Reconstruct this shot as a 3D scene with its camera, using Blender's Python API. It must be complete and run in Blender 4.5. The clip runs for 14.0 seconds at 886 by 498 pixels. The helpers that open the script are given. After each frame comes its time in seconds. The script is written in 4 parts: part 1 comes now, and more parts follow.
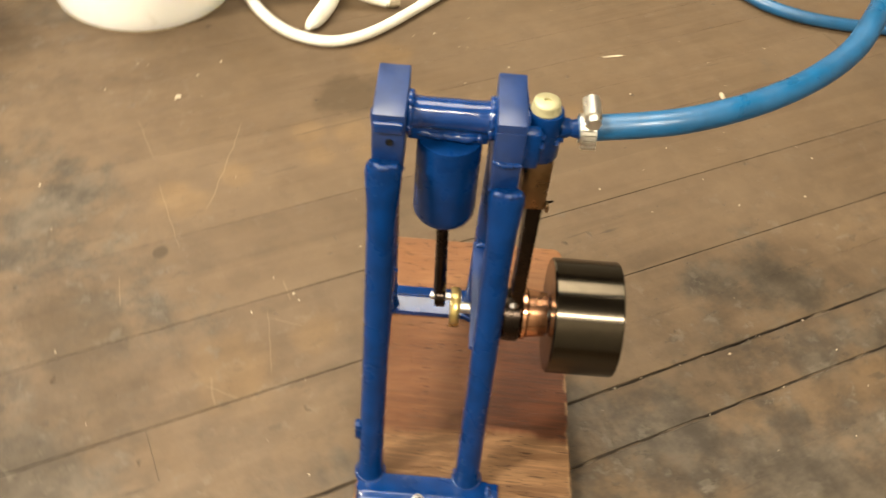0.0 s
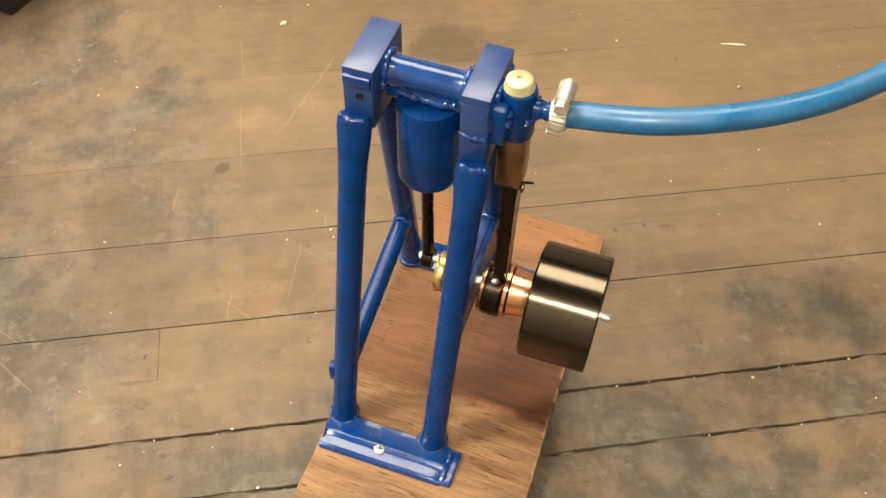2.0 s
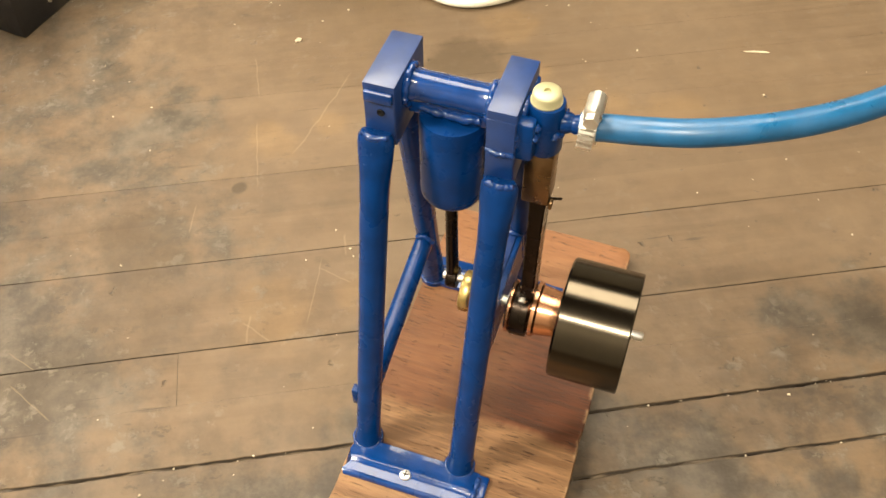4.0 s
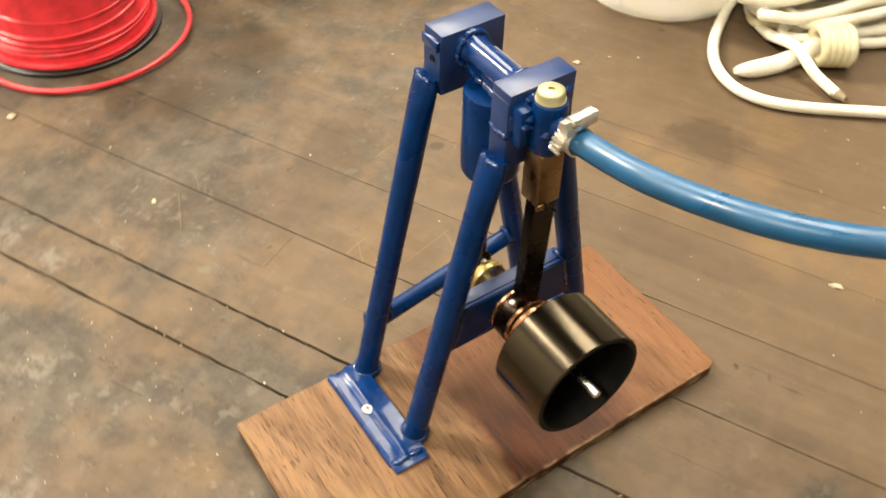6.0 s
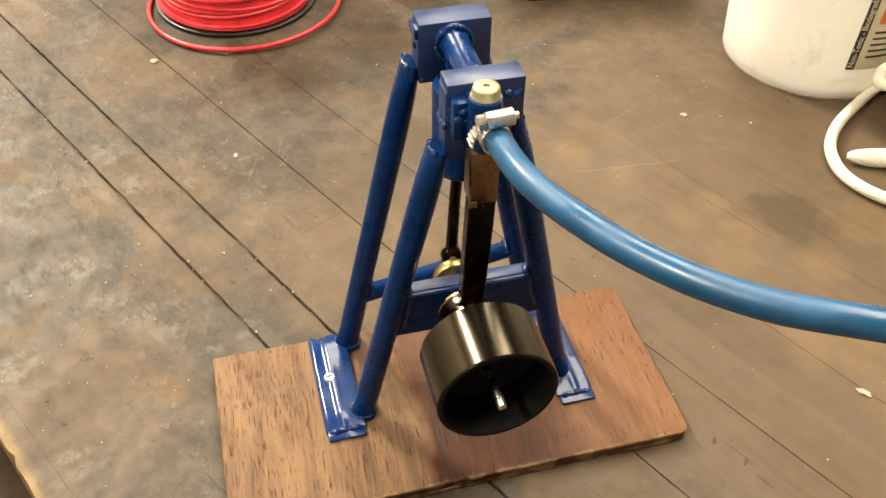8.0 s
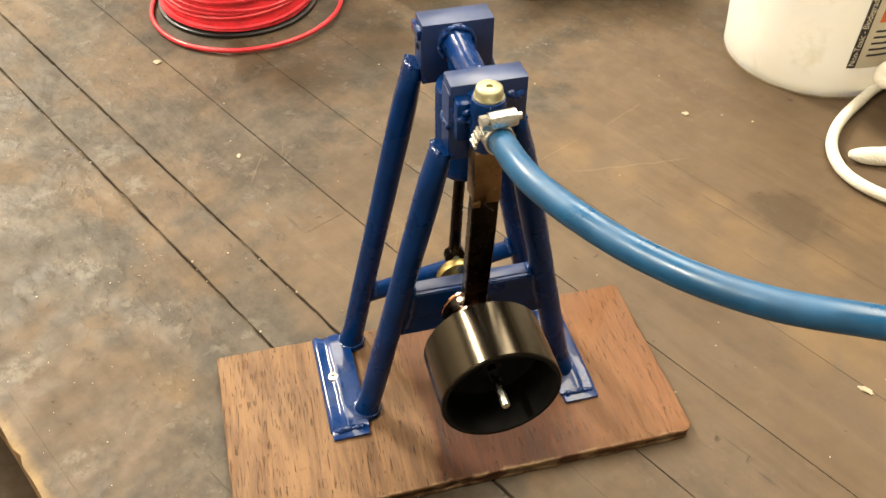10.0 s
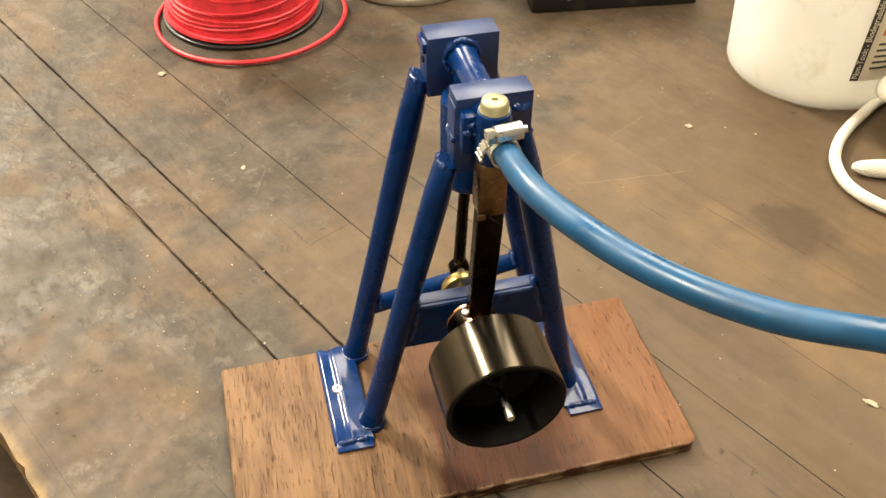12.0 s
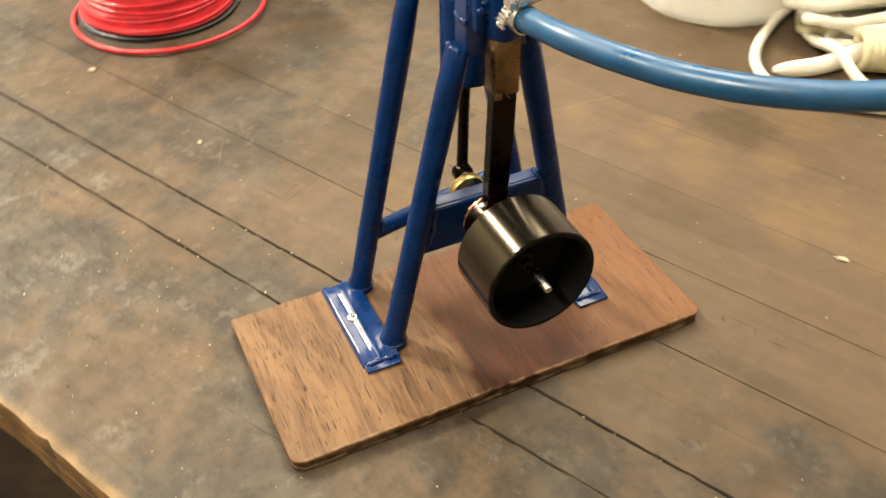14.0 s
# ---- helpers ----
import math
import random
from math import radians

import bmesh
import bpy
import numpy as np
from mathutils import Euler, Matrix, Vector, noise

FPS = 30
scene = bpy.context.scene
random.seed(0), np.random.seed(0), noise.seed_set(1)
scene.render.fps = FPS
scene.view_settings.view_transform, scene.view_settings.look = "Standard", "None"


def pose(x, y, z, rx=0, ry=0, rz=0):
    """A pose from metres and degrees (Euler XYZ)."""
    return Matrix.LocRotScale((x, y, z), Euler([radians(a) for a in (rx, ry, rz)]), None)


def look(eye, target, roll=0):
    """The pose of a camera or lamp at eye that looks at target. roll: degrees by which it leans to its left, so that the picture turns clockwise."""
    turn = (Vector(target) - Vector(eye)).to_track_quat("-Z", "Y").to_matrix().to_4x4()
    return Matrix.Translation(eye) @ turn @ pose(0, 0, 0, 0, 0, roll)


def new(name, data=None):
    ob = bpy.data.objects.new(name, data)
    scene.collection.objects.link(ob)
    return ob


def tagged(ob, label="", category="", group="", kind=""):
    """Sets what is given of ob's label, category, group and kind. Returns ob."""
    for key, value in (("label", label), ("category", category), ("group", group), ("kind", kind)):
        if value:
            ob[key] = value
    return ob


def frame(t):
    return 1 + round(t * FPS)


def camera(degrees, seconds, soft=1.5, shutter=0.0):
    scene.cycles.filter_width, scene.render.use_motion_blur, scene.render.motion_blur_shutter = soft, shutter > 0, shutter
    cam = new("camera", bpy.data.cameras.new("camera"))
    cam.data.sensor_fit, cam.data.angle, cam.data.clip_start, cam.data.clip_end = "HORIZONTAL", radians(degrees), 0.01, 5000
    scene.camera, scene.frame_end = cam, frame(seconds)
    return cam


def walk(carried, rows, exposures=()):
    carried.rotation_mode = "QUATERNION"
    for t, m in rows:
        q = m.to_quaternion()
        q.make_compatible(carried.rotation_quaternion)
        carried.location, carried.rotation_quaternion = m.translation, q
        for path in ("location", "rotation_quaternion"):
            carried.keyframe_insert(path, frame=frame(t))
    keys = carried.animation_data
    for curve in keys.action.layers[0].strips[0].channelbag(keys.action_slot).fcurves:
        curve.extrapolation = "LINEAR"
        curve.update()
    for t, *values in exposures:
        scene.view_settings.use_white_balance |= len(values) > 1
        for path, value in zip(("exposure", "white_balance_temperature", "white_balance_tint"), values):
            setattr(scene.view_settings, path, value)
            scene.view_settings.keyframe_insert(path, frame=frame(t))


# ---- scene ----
cam = camera(50.5, 14.0, shutter=0.4)
PATH = [
    (0, (-0.241, 0.119, 0.671), (1.093, 0.096, -0.819), 5.4),
    (0.5, (-0.227, -0.004, 0.682), (0.982, 0.203, -0.897), 7.5),
    (1, (-0.214, -0.025, 0.687), (0.962, 0.3, -0.898), 2.9),
    (1.5, (-0.207, -0.025, 0.688), (0.984, 0.353, -0.874), 1.7),
    (2, (-0.205, -0.023, 0.681), (0.973, 0.343, -0.894), 1.9),
    (2.5, (-0.2, -0.012, 0.681), (0.977, 0.347, -0.895), 0.8),
    (3, (-0.197, -0.001, 0.679), (0.986, 0.342, -0.897), 0.8),
    (5.3, (-0.161, -0.131, 0.653), (0.888, 0.661, -0.855), -1.3),
    (5.5, (-0.15, -0.181, 0.651), (0.795, 0.743, -0.85), 0.4),
    (5.6, (-0.145, -0.197, 0.648), (0.771, 0.772, -0.843), 0.2),
    (5.9, (-0.123, -0.255, 0.63), (0.751, 0.851, -0.789), 1.6),
    (6, (-0.104, -0.266, 0.645), (0.684, 0.871, -0.799), 1.2),
    (6.2, (-0.082, -0.319, 0.625), (0.63, 0.885, -0.805), 4.5),
    (6.5, (-0.027, -0.377, 0.633), (0.454, 0.968, -0.768), 2.8),
    (7, (0.03, -0.392, 0.638), (0.415, 1.035, -0.709), 1.0),
    (7.5, (0.052, -0.387, 0.633), (0.417, 1.037, -0.723), 0.7),
    (8, (0.05, -0.379, 0.63), (0.432, 1.017, -0.75), 1.1),
    (10.5, (0.047, -0.381, 0.633), (0.425, 1.015, -0.749), 0.8),
    (11, (0.044, -0.38, 0.632), (0.425, 1.019, -0.746), 1.0),
    (11.5, (0.046, -0.379, 0.634), (0.428, 1.023, -0.739), 1.1),
    (12, (0.046, -0.38, 0.634), (0.425, 1.032, -0.731), 0.8),
    (12.5, (0.049, -0.375, 0.626), (0.424, 1.046, -0.731), 0.5),
    (13, (0.043, -0.381, 0.615), (0.42, 1.066, -0.712), 0.8),
    (13.5, (0.014, -0.402, 0.584), (0.434, 1.006, -0.773), 0.9),
    (13.7, (-0.015, -0.409, 0.578), (0.463, 0.978, -0.784), 0.8),
    (14, (-0.074, -0.423, 0.575), (0.56, 0.948, -0.736), -0.9),
]
walk(cam, [(t, look(eye, target, roll)) for t, eye, target, roll in PATH], [(0.0, -0.05), (0.6, 0.05), (3.2, 0.18), (6.0, 0.02), (6.5, -0.10), (14.0, -0.12)])

# ---- light: one long warm ceiling lamp, two unseen added fills, in a closed workshop ----
ROOM = (-3.4, 4.2, -3.0, 6.6, 3.70)          # x0, x1, y0, y1, ceiling height
world = bpy.data.worlds.new("world")
scene.world = world
world.use_nodes = True
world.node_tree.nodes["Background"].inputs[0].default_value = (0.9, 0.85, 0.75, 1)
world.node_tree.nodes["Background"].inputs[1].default_value = 0.006


def ceiling_lamp(x, y, power, sx, sy, turn):
    data = bpy.data.lights.new("lamp_light", "AREA")
    data.shape, data.size, data.size_y = "RECTANGLE", sx, sy
    data.energy, data.color = power, (1.0, 0.90, 0.72)
    ob = new("lamp_light", data)
    ob.matrix_world = pose(x, y, ROOM[4] - 0.10, 0, 0, turn)
    return ob


KEY = (-1.72, 3.80)
# Unseen broad panel, added for fill and a pale sheen on top faces.
FAR_FILL = (1.45, 2.20)
# Added lamp, not seen: brightens the bucket's side towards the camera.
WEST_FILL = (-2.40, -0.40)
ceiling_lamp(*KEY, 720, 0.26, 1.7, 0)
ceiling_lamp(*FAR_FILL, 205, 2.0, 6.0, 0)
ceiling_lamp(*WEST_FILL, 215, 0.26, 1.7, 0)


# ---- materials ----
LOW = -0.75                                   # level of the floor below the open edge
ALONG = (0.4526, -0.8917)                     # way of the floor boards
ACROSS = (0.8917, 0.4526)


class Mat:
    """A node material with short calls for the usual nodes."""

    def __init__(self, name):
        self.m = bpy.data.materials.new(name)
        self.m.use_nodes = True
        self.t = self.m.node_tree
        self.b = self.t.nodes["Principled BSDF"]

    def node(self, kind):
        return self.t.nodes.new(kind)

    def link(self, a, b):
        self.t.links.new(a, b)

    def put(self, name, v):
        if isinstance(v, (int, float)):
            self.b.inputs[name].default_value = v
        elif isinstance(v, tuple):
            self.b.inputs[name].default_value = (*v, 1)
        else:
            self.link(v, self.b.inputs[name])
        return self

    def coords(self, scale=(1, 1, 1), turn=0.0, world_place=False):
        src = self.node("ShaderNodeNewGeometry").outputs["Position"] if world_place else self.node("ShaderNodeTexCoord").outputs["Object"]
        r = self.node("ShaderNodeMapping")
        r.inputs["Rotation"].default_value = (0, 0, radians(turn))
        self.link(src, r.inputs["Vector"])
        s = self.node("ShaderNodeMapping")
        s.inputs["Scale"].default_value = scale
        self.link(r.outputs[0], s.inputs["Vector"])
        return s.outputs[0]

    def noise(self, vec, scale, detail=5, rough=0.55, twist=0.0):
        n = self.node("ShaderNodeTexNoise")
        for k, v in (("Scale", scale), ("Detail", detail), ("Roughness", rough), ("Distortion", twist)):
            n.inputs[k].default_value = v
        self.link(vec, n.inputs["Vector"])
        return n.outputs["Fac"]

    def step(self, v, lo, hi, out0=0.0, out1=1.0):
        n = self.node("ShaderNodeMapRange")
        n.interpolation_type = "SMOOTHSTEP"
        for k, x in (("From Min", lo), ("From Max", hi), ("To Min", out0), ("To Max", out1)):
            n.inputs[k].default_value = x
        self.link(v, n.inputs["Value"])
        return n.outputs[0]

    def math(self, op, a, b=0.0, c=0.0):
        n = self.node("ShaderNodeMath")
        n.operation = op
        for i, x in enumerate((a, b, c)):
            if isinstance(x, (int, float)):
                n.inputs[i].default_value = x
            else:
                self.link(x, n.inputs[i])
        return n.outputs[0]

    def mix(self, f, a, b, how="MIX"):
        n = self.node("ShaderNodeMix")
        n.data_type, n.blend_type = "RGBA", how
        for i, x in ((0, f), (6, a), (7, b)):
            if isinstance(x, (int, float)):
                n.inputs[i].default_value = x
            elif isinstance(x, tuple):
                n.inputs[i].default_value = (*x, 1)
            else:
                self.link(x, n.inputs[i])
        return n.outputs[2]

    def bump(self, h, depth, strength=1.0):
        n = self.node("ShaderNodeBump")
        n.inputs["Distance"].default_value, n.inputs["Strength"].default_value = depth, strength
        self.link(h, n.inputs["Height"])
        self.link(n.outputs[0], self.b.inputs["Normal"])
        return self

    def dist(self, place):
        """Distance from a point of the floor."""
        g = self.node("ShaderNodeNewGeometry").outputs["Position"]
        n = self.node("ShaderNodeVectorMath")
        n.operation = "DISTANCE"
        self.link(g, n.inputs[0])
        n.inputs[1].default_value = (*place, 0)
        return n.outputs["Value"]

    def stroke(self, a, b, width):
        """1 on a straight scratch from a to b, 0 off it."""
        g = self.node("ShaderNodeNewGeometry").outputs["Position"]
        mid, way = Vector(((a[0] + b[0]) / 2, (a[1] + b[1]) / 2, 0)), Vector((b[0] - a[0], b[1] - a[1], 0))
        turn = math.atan2(way.y, way.x)
        mp = self.node("ShaderNodeMapping")
        mp.vector_type = "TEXTURE"
        mp.inputs["Location"].default_value, mp.inputs["Rotation"].default_value = mid, (0, 0, turn)
        self.link(g, mp.inputs["Vector"])
        sp = self.node("ShaderNodeSeparateXYZ")
        self.link(mp.outputs[0], sp.inputs[0])
        u = self.step(self.math("ABSOLUTE", sp.outputs[0]), way.length * 0.35, way.length * 0.5, 1, 0)
        w = self.math("MULTIPLY_ADD", self.noise(g, 30, 2), width * 6, width * -3)
        v = self.step(self.math("ABSOLUTE", self.math("ADD", sp.outputs[1], w)), width * 0.3, width, 1, 0)
        return self.math("MULTIPLY", u, v)


SCUFF_A, SCUFF_B = (0.540, 0.062), (0.491, 0.182)


def floor_material():
    k = Mat("worn_floor_boards")
    p = k.coords(turn=63.1, world_place=True)
    g = k.coords((4, 60, 4), 63.1, True)
    sep = k.node("ShaderNodeSeparateXYZ")
    k.link(p, sep.inputs[0])
    v = sep.outputs[1]
    rnd = k.node("ShaderNodeObjectInfo").outputs["Random"]
    grain = k.noise(g, 1.0, 6, 0.62, 0.4)
    warp = k.math("MULTIPLY_ADD", k.noise(p, 20, 7, 0.66), 0.11, -0.055)
    # Second term darkens boards towards the spool, putting uneven light into the colour.
    near = k.math("MAXIMUM", k.step(v, 0.05, 0.46, 1, 0), k.step(sep.outputs[0], 0.02, -0.42, 0, 0.9))

    def spot(place, r, soft=0.5):
        """1 inside a ragged patch, 0 outside."""
        return k.step(k.math("ADD", k.dist(place), k.math("MULTIPLY", warp, min(1.0, r * 22))), r * (1 - soft), r * (1 + soft), 1, 0)

    def most(items):
        out = items[0]
        for q in items[1:]:
            out = k.math("MAXIMUM", out, q)
        return out

    # brown boards with worn finish
    col = k.mix(k.step(grain, 0.32, 0.70, 0.1, 0.9), (0.162, 0.110, 0.064), (0.206, 0.145, 0.089))
    col = k.mix(k.step(k.noise(p, 5, 6, 0.6), 0.36, 0.66), col, k.mix(k.noise(p, 19, 6, 0.62), (0.172, 0.120, 0.073), (0.236, 0.168, 0.104)))
    # ochre where it has worn to the wood, above all beside the first open seam
    rim = k.step(v, -0.094, -0.086, 1, 0)
    seam = k.math("MULTIPLY", k.step(k.math("ABSOLUTE", k.math("SUBTRACT", v, 0.098)), 0.010, 0.034, 1, 0), k.step(k.noise(p, 9, 5), 0.44, 0.58, 0, 0.85))
    bare = most([k.step(k.noise(k.coords((1.0, 2.4, 1), 63.1, True), 9.0, 7, 0.64), 0.57, 0.70, 0, 0.28), seam, spot((-0.008, 0.250), 0.034), spot((-0.059, 0.352), 0.026),
                 spot((0.522, 0.214), 0.020), spot((0.653, 0.193), 0.030), spot((0.477, 0.245), 0.016), spot((0.205, 0.280), 0.034), spot(SCUFF_A, 0.042), spot((0.562, -0.012), 0.032), spot(SCUFF_B, 0.022), spot((0.394, 0.362), 0.020), spot((0.511, 0.056), 0.026), spot((0.509, 0.261), 0.016), spot((0.577, 0.150), 0.022), spot((0.402, 0.378), 0.018), spot((0.438, 0.322), 0.016), spot((-0.064, 0.392), 0.020), spot((0.007, 0.237), 0.022), spot((-0.035, 0.152), 0.018), spot((0.248, 0.218), 0.020), rim])
    col = k.mix(k.math("MULTIPLY", bare, 0.55), col, k.mix(grain, (0.225, 0.142, 0.068), (0.310, 0.208, 0.108)))
    col = k.mix(k.math("MULTIPLY", k.step(k.math("ADD", v, k.math("MULTIPLY", warp, 0.18)), -0.095, -0.084, 1, 0), 0.65), col, k.mix(k.noise(p, 30, 6), (0.40, 0.235, 0.085), (0.62, 0.44, 0.20)))
    # thin grey paint, mostly near the open edge, plus painted dimming towards the spool
    paint_and_dim = k.step(k.math("ADD", k.noise(p, 6.5, 8, 0.66), k.math("MULTIPLY_ADD", near, 0.215, -0.11)), 0.50, 0.64)
    clean = most([spot((-0.088, 0.145), 0.065), spot((-0.02, 0.300), 0.05), rim])
    paint_and_dim = k.math("MULTIPLY", k.math("MAXIMUM", paint_and_dim, spot((-0.019, 0.094), 0.045)), k.math("SUBTRACT", 1.0, k.math("MULTIPLY", clean, 0.85)))
    tone = k.mix(k.step(k.noise(p, 15, 8, 0.7), 0.36, 0.66), (0.078, 0.065, 0.048), (0.146, 0.126, 0.097))
    col = k.mix(k.math("MULTIPLY", paint_and_dim, 0.80), col, tone)
    mottle = k.noise(p, 30, 6, 0.62)
    col = k.mix(k.math("MULTIPLY", k.step(mottle, 0.34, 0.66, 0.95, 0.0), k.math("MULTIPLY_ADD", near, 0.65, 0.35)), col, k.mix(1.0, col, (0.66, 0.67, 0.69), "MULTIPLY"))
    # chalky scuffs
    scuff = k.step(k.math("ADD", k.noise(p, 24, 9, 0.72), k.math("MULTIPLY_ADD", near, 0.06, -0.05)), 0.62, 0.76, 0, 0.55)
    chalk = k.step(k.noise(p, 70, 6, 0.7), 0.42, 0.58)
    pale = most([scuff] + [k.math("MULTIPLY", spot(q, r), chalk) for q, r in (((-0.164, 0.196), 0.020), ((-0.115, 0.095), 0.013), ((-0.090, 0.488), 0.020), ((-0.066, 0.428), 0.016), ((0.049, 0.440), 0.009), ((-0.118, 0.313), 0.016), ((-0.153, 0.423), 0.022))])
    col = k.mix(k.math("MULTIPLY", pale, 0.36), col, (0.385, 0.355, 0.295))
    # grime, dents, oil stains and other dark patches
    grime = k.step(k.math("SUBTRACT", k.noise(p, 11, 9, 0.70), k.math("MULTIPLY", near, 0.04)), 0.43, 0.29)
    col = k.mix(k.math("MULTIPLY", grime, k.math("MULTIPLY_ADD", near, 0.53, 0.06)), col, (0.072, 0.056, 0.039))
    # The patch at (0.142, 0.586) lies beside the wire spool.
    for place, r, depth in (((0.577, 0.221), 0.038, 0.62), ((0.23, 0.42), 0.045, 0.48), ((0.155, 0.391), 0.050, 0.30), ((0.235, 0.63), 0.05, 0.45), ((0.142, 0.586), 0.038, 0.62),
                            ((0.073, 0.418), 0.040, 0.34), ((-0.146, 0.419), 0.018, 0.60), ((-0.13, 0.470), 0.030, 0.40), ((-0.040, 0.253), 0.0050, 0.80), ((-0.162, 0.349), 0.0050, 0.70), ((0.327, 0.372), 0.0060, 0.75), ((-0.045, 0.082), 0.010, 0.40)):
        col = k.mix(k.math("MULTIPLY", spot(place, r, 0.35), depth), col, (0.082, 0.057, 0.031))
    pits = k.step(k.noise(p, 70, 5, 0.62), 0.345, 0.26)
    col = k.mix(k.math("MULTIPLY", pits, 0.75), col, (0.055, 0.043, 0.031))
    zone = k.math("MULTIPLY", k.step(k.noise(p, 8, 4), 0.42, 0.54), k.math("MULTIPLY_ADD", near, 0.8, 0.2))
    flakes = k.math("MULTIPLY", k.step(k.noise(p, 52, 6, 0.66), 0.555, 0.660), zone)
    col = k.mix(k.math("MULTIPLY", flakes, 0.34), col, (0.330, 0.295, 0.235))
    gouge = k.math("MULTIPLY", k.step(k.noise(k.coords((34, 60, 34), 63.1, True), 1.0, 6, 0.64), 0.405, 0.365), zone)
    col = k.mix(k.math("MULTIPLY", gouge, 0.55), col, (0.070, 0.056, 0.041))
    streak = k.math("MULTIPLY", k.step(k.noise(k.coords((7, 130, 7), 63.1, True), 1.0, 5, 0.6), 0.36, 0.29), k.step(k.noise(p, 7, 3), 0.48, 0.58))
    col = k.mix(k.math("MULTIPLY", streak, 0.55), col, (0.060, 0.045, 0.030))
    for a, b, w in (((0.175, 0.265), (0.186, 0.300), 0.0013), ((0.20, 0.245), (0.275, 0.262), 0.0009), ((0.050, 0.40), (0.07, 0.455), 0.0008), ((0.255, 0.225), (0.262, 0.262), 0.0011), ((0.510, 0.442), (0.448, 0.407), 0.0010), ((0.420, 0.397), (0.327, 0.352), 0.0009), ((0.523, 0.332), (0.378, 0.340), 0.0014), ((0.296, 0.401), (0.259, 0.390), 0.0010),
                    ((0.196, 0.296), (0.165, 0.285), 0.0014), ((0.307, 0.252), (0.281, 0.243), 0.0014), ((0.096, 0.473), (0.087, 0.439), 0.0007)):
        col = k.mix(k.math("MULTIPLY", k.stroke(a, b, w), 0.25), col, (0.38, 0.29, 0.18))
    for a, b, w in (((0.500, 0.280), (0.548, 0.190), 0.0008), ((-0.070, 0.270), (-0.052, 0.235), 0.0009), ((-0.02, 0.062), (0.006, 0.020), 0.0010), ((0.085, 0.445), (0.105, 0.405), 0.0010)):
        col = k.mix(k.math("MULTIPLY", k.stroke(a, b, w), 0.7), col, (0.055, 0.040, 0.026))
    col = k.mix(1.0, col, k.mix(rnd, (0.535, 0.520, 0.505), (0.610, 0.590, 0.565)), "MULTIPLY")
    k.put("Base Color", col)
    k.put("Roughness", k.math("ADD", k.step(k.noise(p, 12, 6, 0.65), 0.32, 0.68, 0.44, 0.66), k.math("MULTIPLY", paint_and_dim, -0.05)))
    k.put("Specular IOR Level", 0.24)
    dents = k.math("MULTIPLY", k.noise(p, 26, 4, 0.52), k.math("MULTIPLY_ADD", near, 2.2, 0.7))
    h = k.math("ADD", k.math("MULTIPLY_ADD", grain, 0.16, k.math("MULTIPLY", k.math("SUBTRACT", flakes, gouge), 0.22)), k.math("ADD", k.math("MULTIPLY", pits, -0.9), dents))
    return k.bump(h, 0.0022, 0.50).m


def ply_material(name, light, dark, red):
    """Rotary-cut veneer: grain and short dark pores run across the board, with an oily patch and painted shade under
    the wheel.
    """
    k = Mat(name)
    p = k.coords(world_place=True)
    fine = k.noise(k.coords((330, 14, 330), 2, True), 1.0, 5, 0.62)
    broad = k.noise(k.coords((42, 9, 42), 0, True), 1.0, 5, 0.55, 1.4)
    col = k.mix(k.step(broad, 0.34, 0.66), dark, light)
    col = k.mix(k.step(fine, 0.45, 0.72, 0, 0.55), col, tuple(c * 1.28 for c in light))
    col = k.mix(k.step(fine, 0.45, 0.30, 0, 0.45), col, dark)
    sep = k.node("ShaderNodeSeparateXYZ")
    k.link(p, sep.inputs[0])
    x, y = sep.outputs[0], sep.outputs[1]
    # oil and red stain, darkened for the wheel's shade: a clear edge beside the notch, fading to orange past the wheel
    wob = k.math("MULTIPLY_ADD", k.noise(k.coords((9, 26, 9), 0, True), 1.0, 4), 0.030, -0.015)
    oil = k.step(k.math("ADD", x, wob), 0.148, 0.160)
    dry = k.step(k.math("ADD", x, k.math("MULTIPLY_ADD", k.noise(p, 18, 5), 0.14, -0.07)), 0.225, 0.320, 1, 0)
    stain_and_shade = k.mix(k.step(k.math("ADD", fine, k.math("MULTIPLY", broad, 0.5)), 0.50, 0.95), tuple(c * 0.34 for c in red), red)
    col = k.mix(k.math("MULTIPLY", oil, 0.45), col, tuple(c * d for c, d in zip(light, (0.98, 0.66, 0.52))))
    col = k.mix(k.math("MULTIPLY", k.math("MULTIPLY", oil, dry), k.step(k.math("ADD", y, wob), 0.045, 0.095, 0.90, 0.50)), col, stain_and_shade)
    # dark handling marks
    dirt = k.step(k.noise(p, 17, 6, 0.62), 0.42, 0.27)
    col = k.mix(k.math("MULTIPLY", dirt, 0.40), col, (0.075, 0.040, 0.020))
    rows = k.step(k.noise(k.coords((9, 75, 9), 0, True), 1.0, 3), 0.42, 0.54)
    pores = k.math("MULTIPLY", k.step(k.noise(k.coords((1100, 70, 1100), 1.5, True), 1.0, 1, 0.4), 0.380, 0.310), rows)
    long_ = k.math("MULTIPLY", k.step(k.noise(k.coords((420, 17, 420), 3, True), 1.0, 2, 0.5), 0.335, 0.285), k.step(k.noise(p, 15, 3), 0.46, 0.56))
    pores = k.math("MAXIMUM", pores, long_)
    col = k.mix(k.math("MULTIPLY", pores, 0.70), col, (0.028, 0.012, 0.006))
    # rubbed pale fibres along the front edge
    worn = k.math("MULTIPLY", k.step(k.math("ADD", y, k.math("MULTIPLY", k.noise(p, 120, 4), 0.006)), 0.0035, -0.0005, 0, 1), k.step(k.noise(p, 55, 4), 0.42, 0.58))
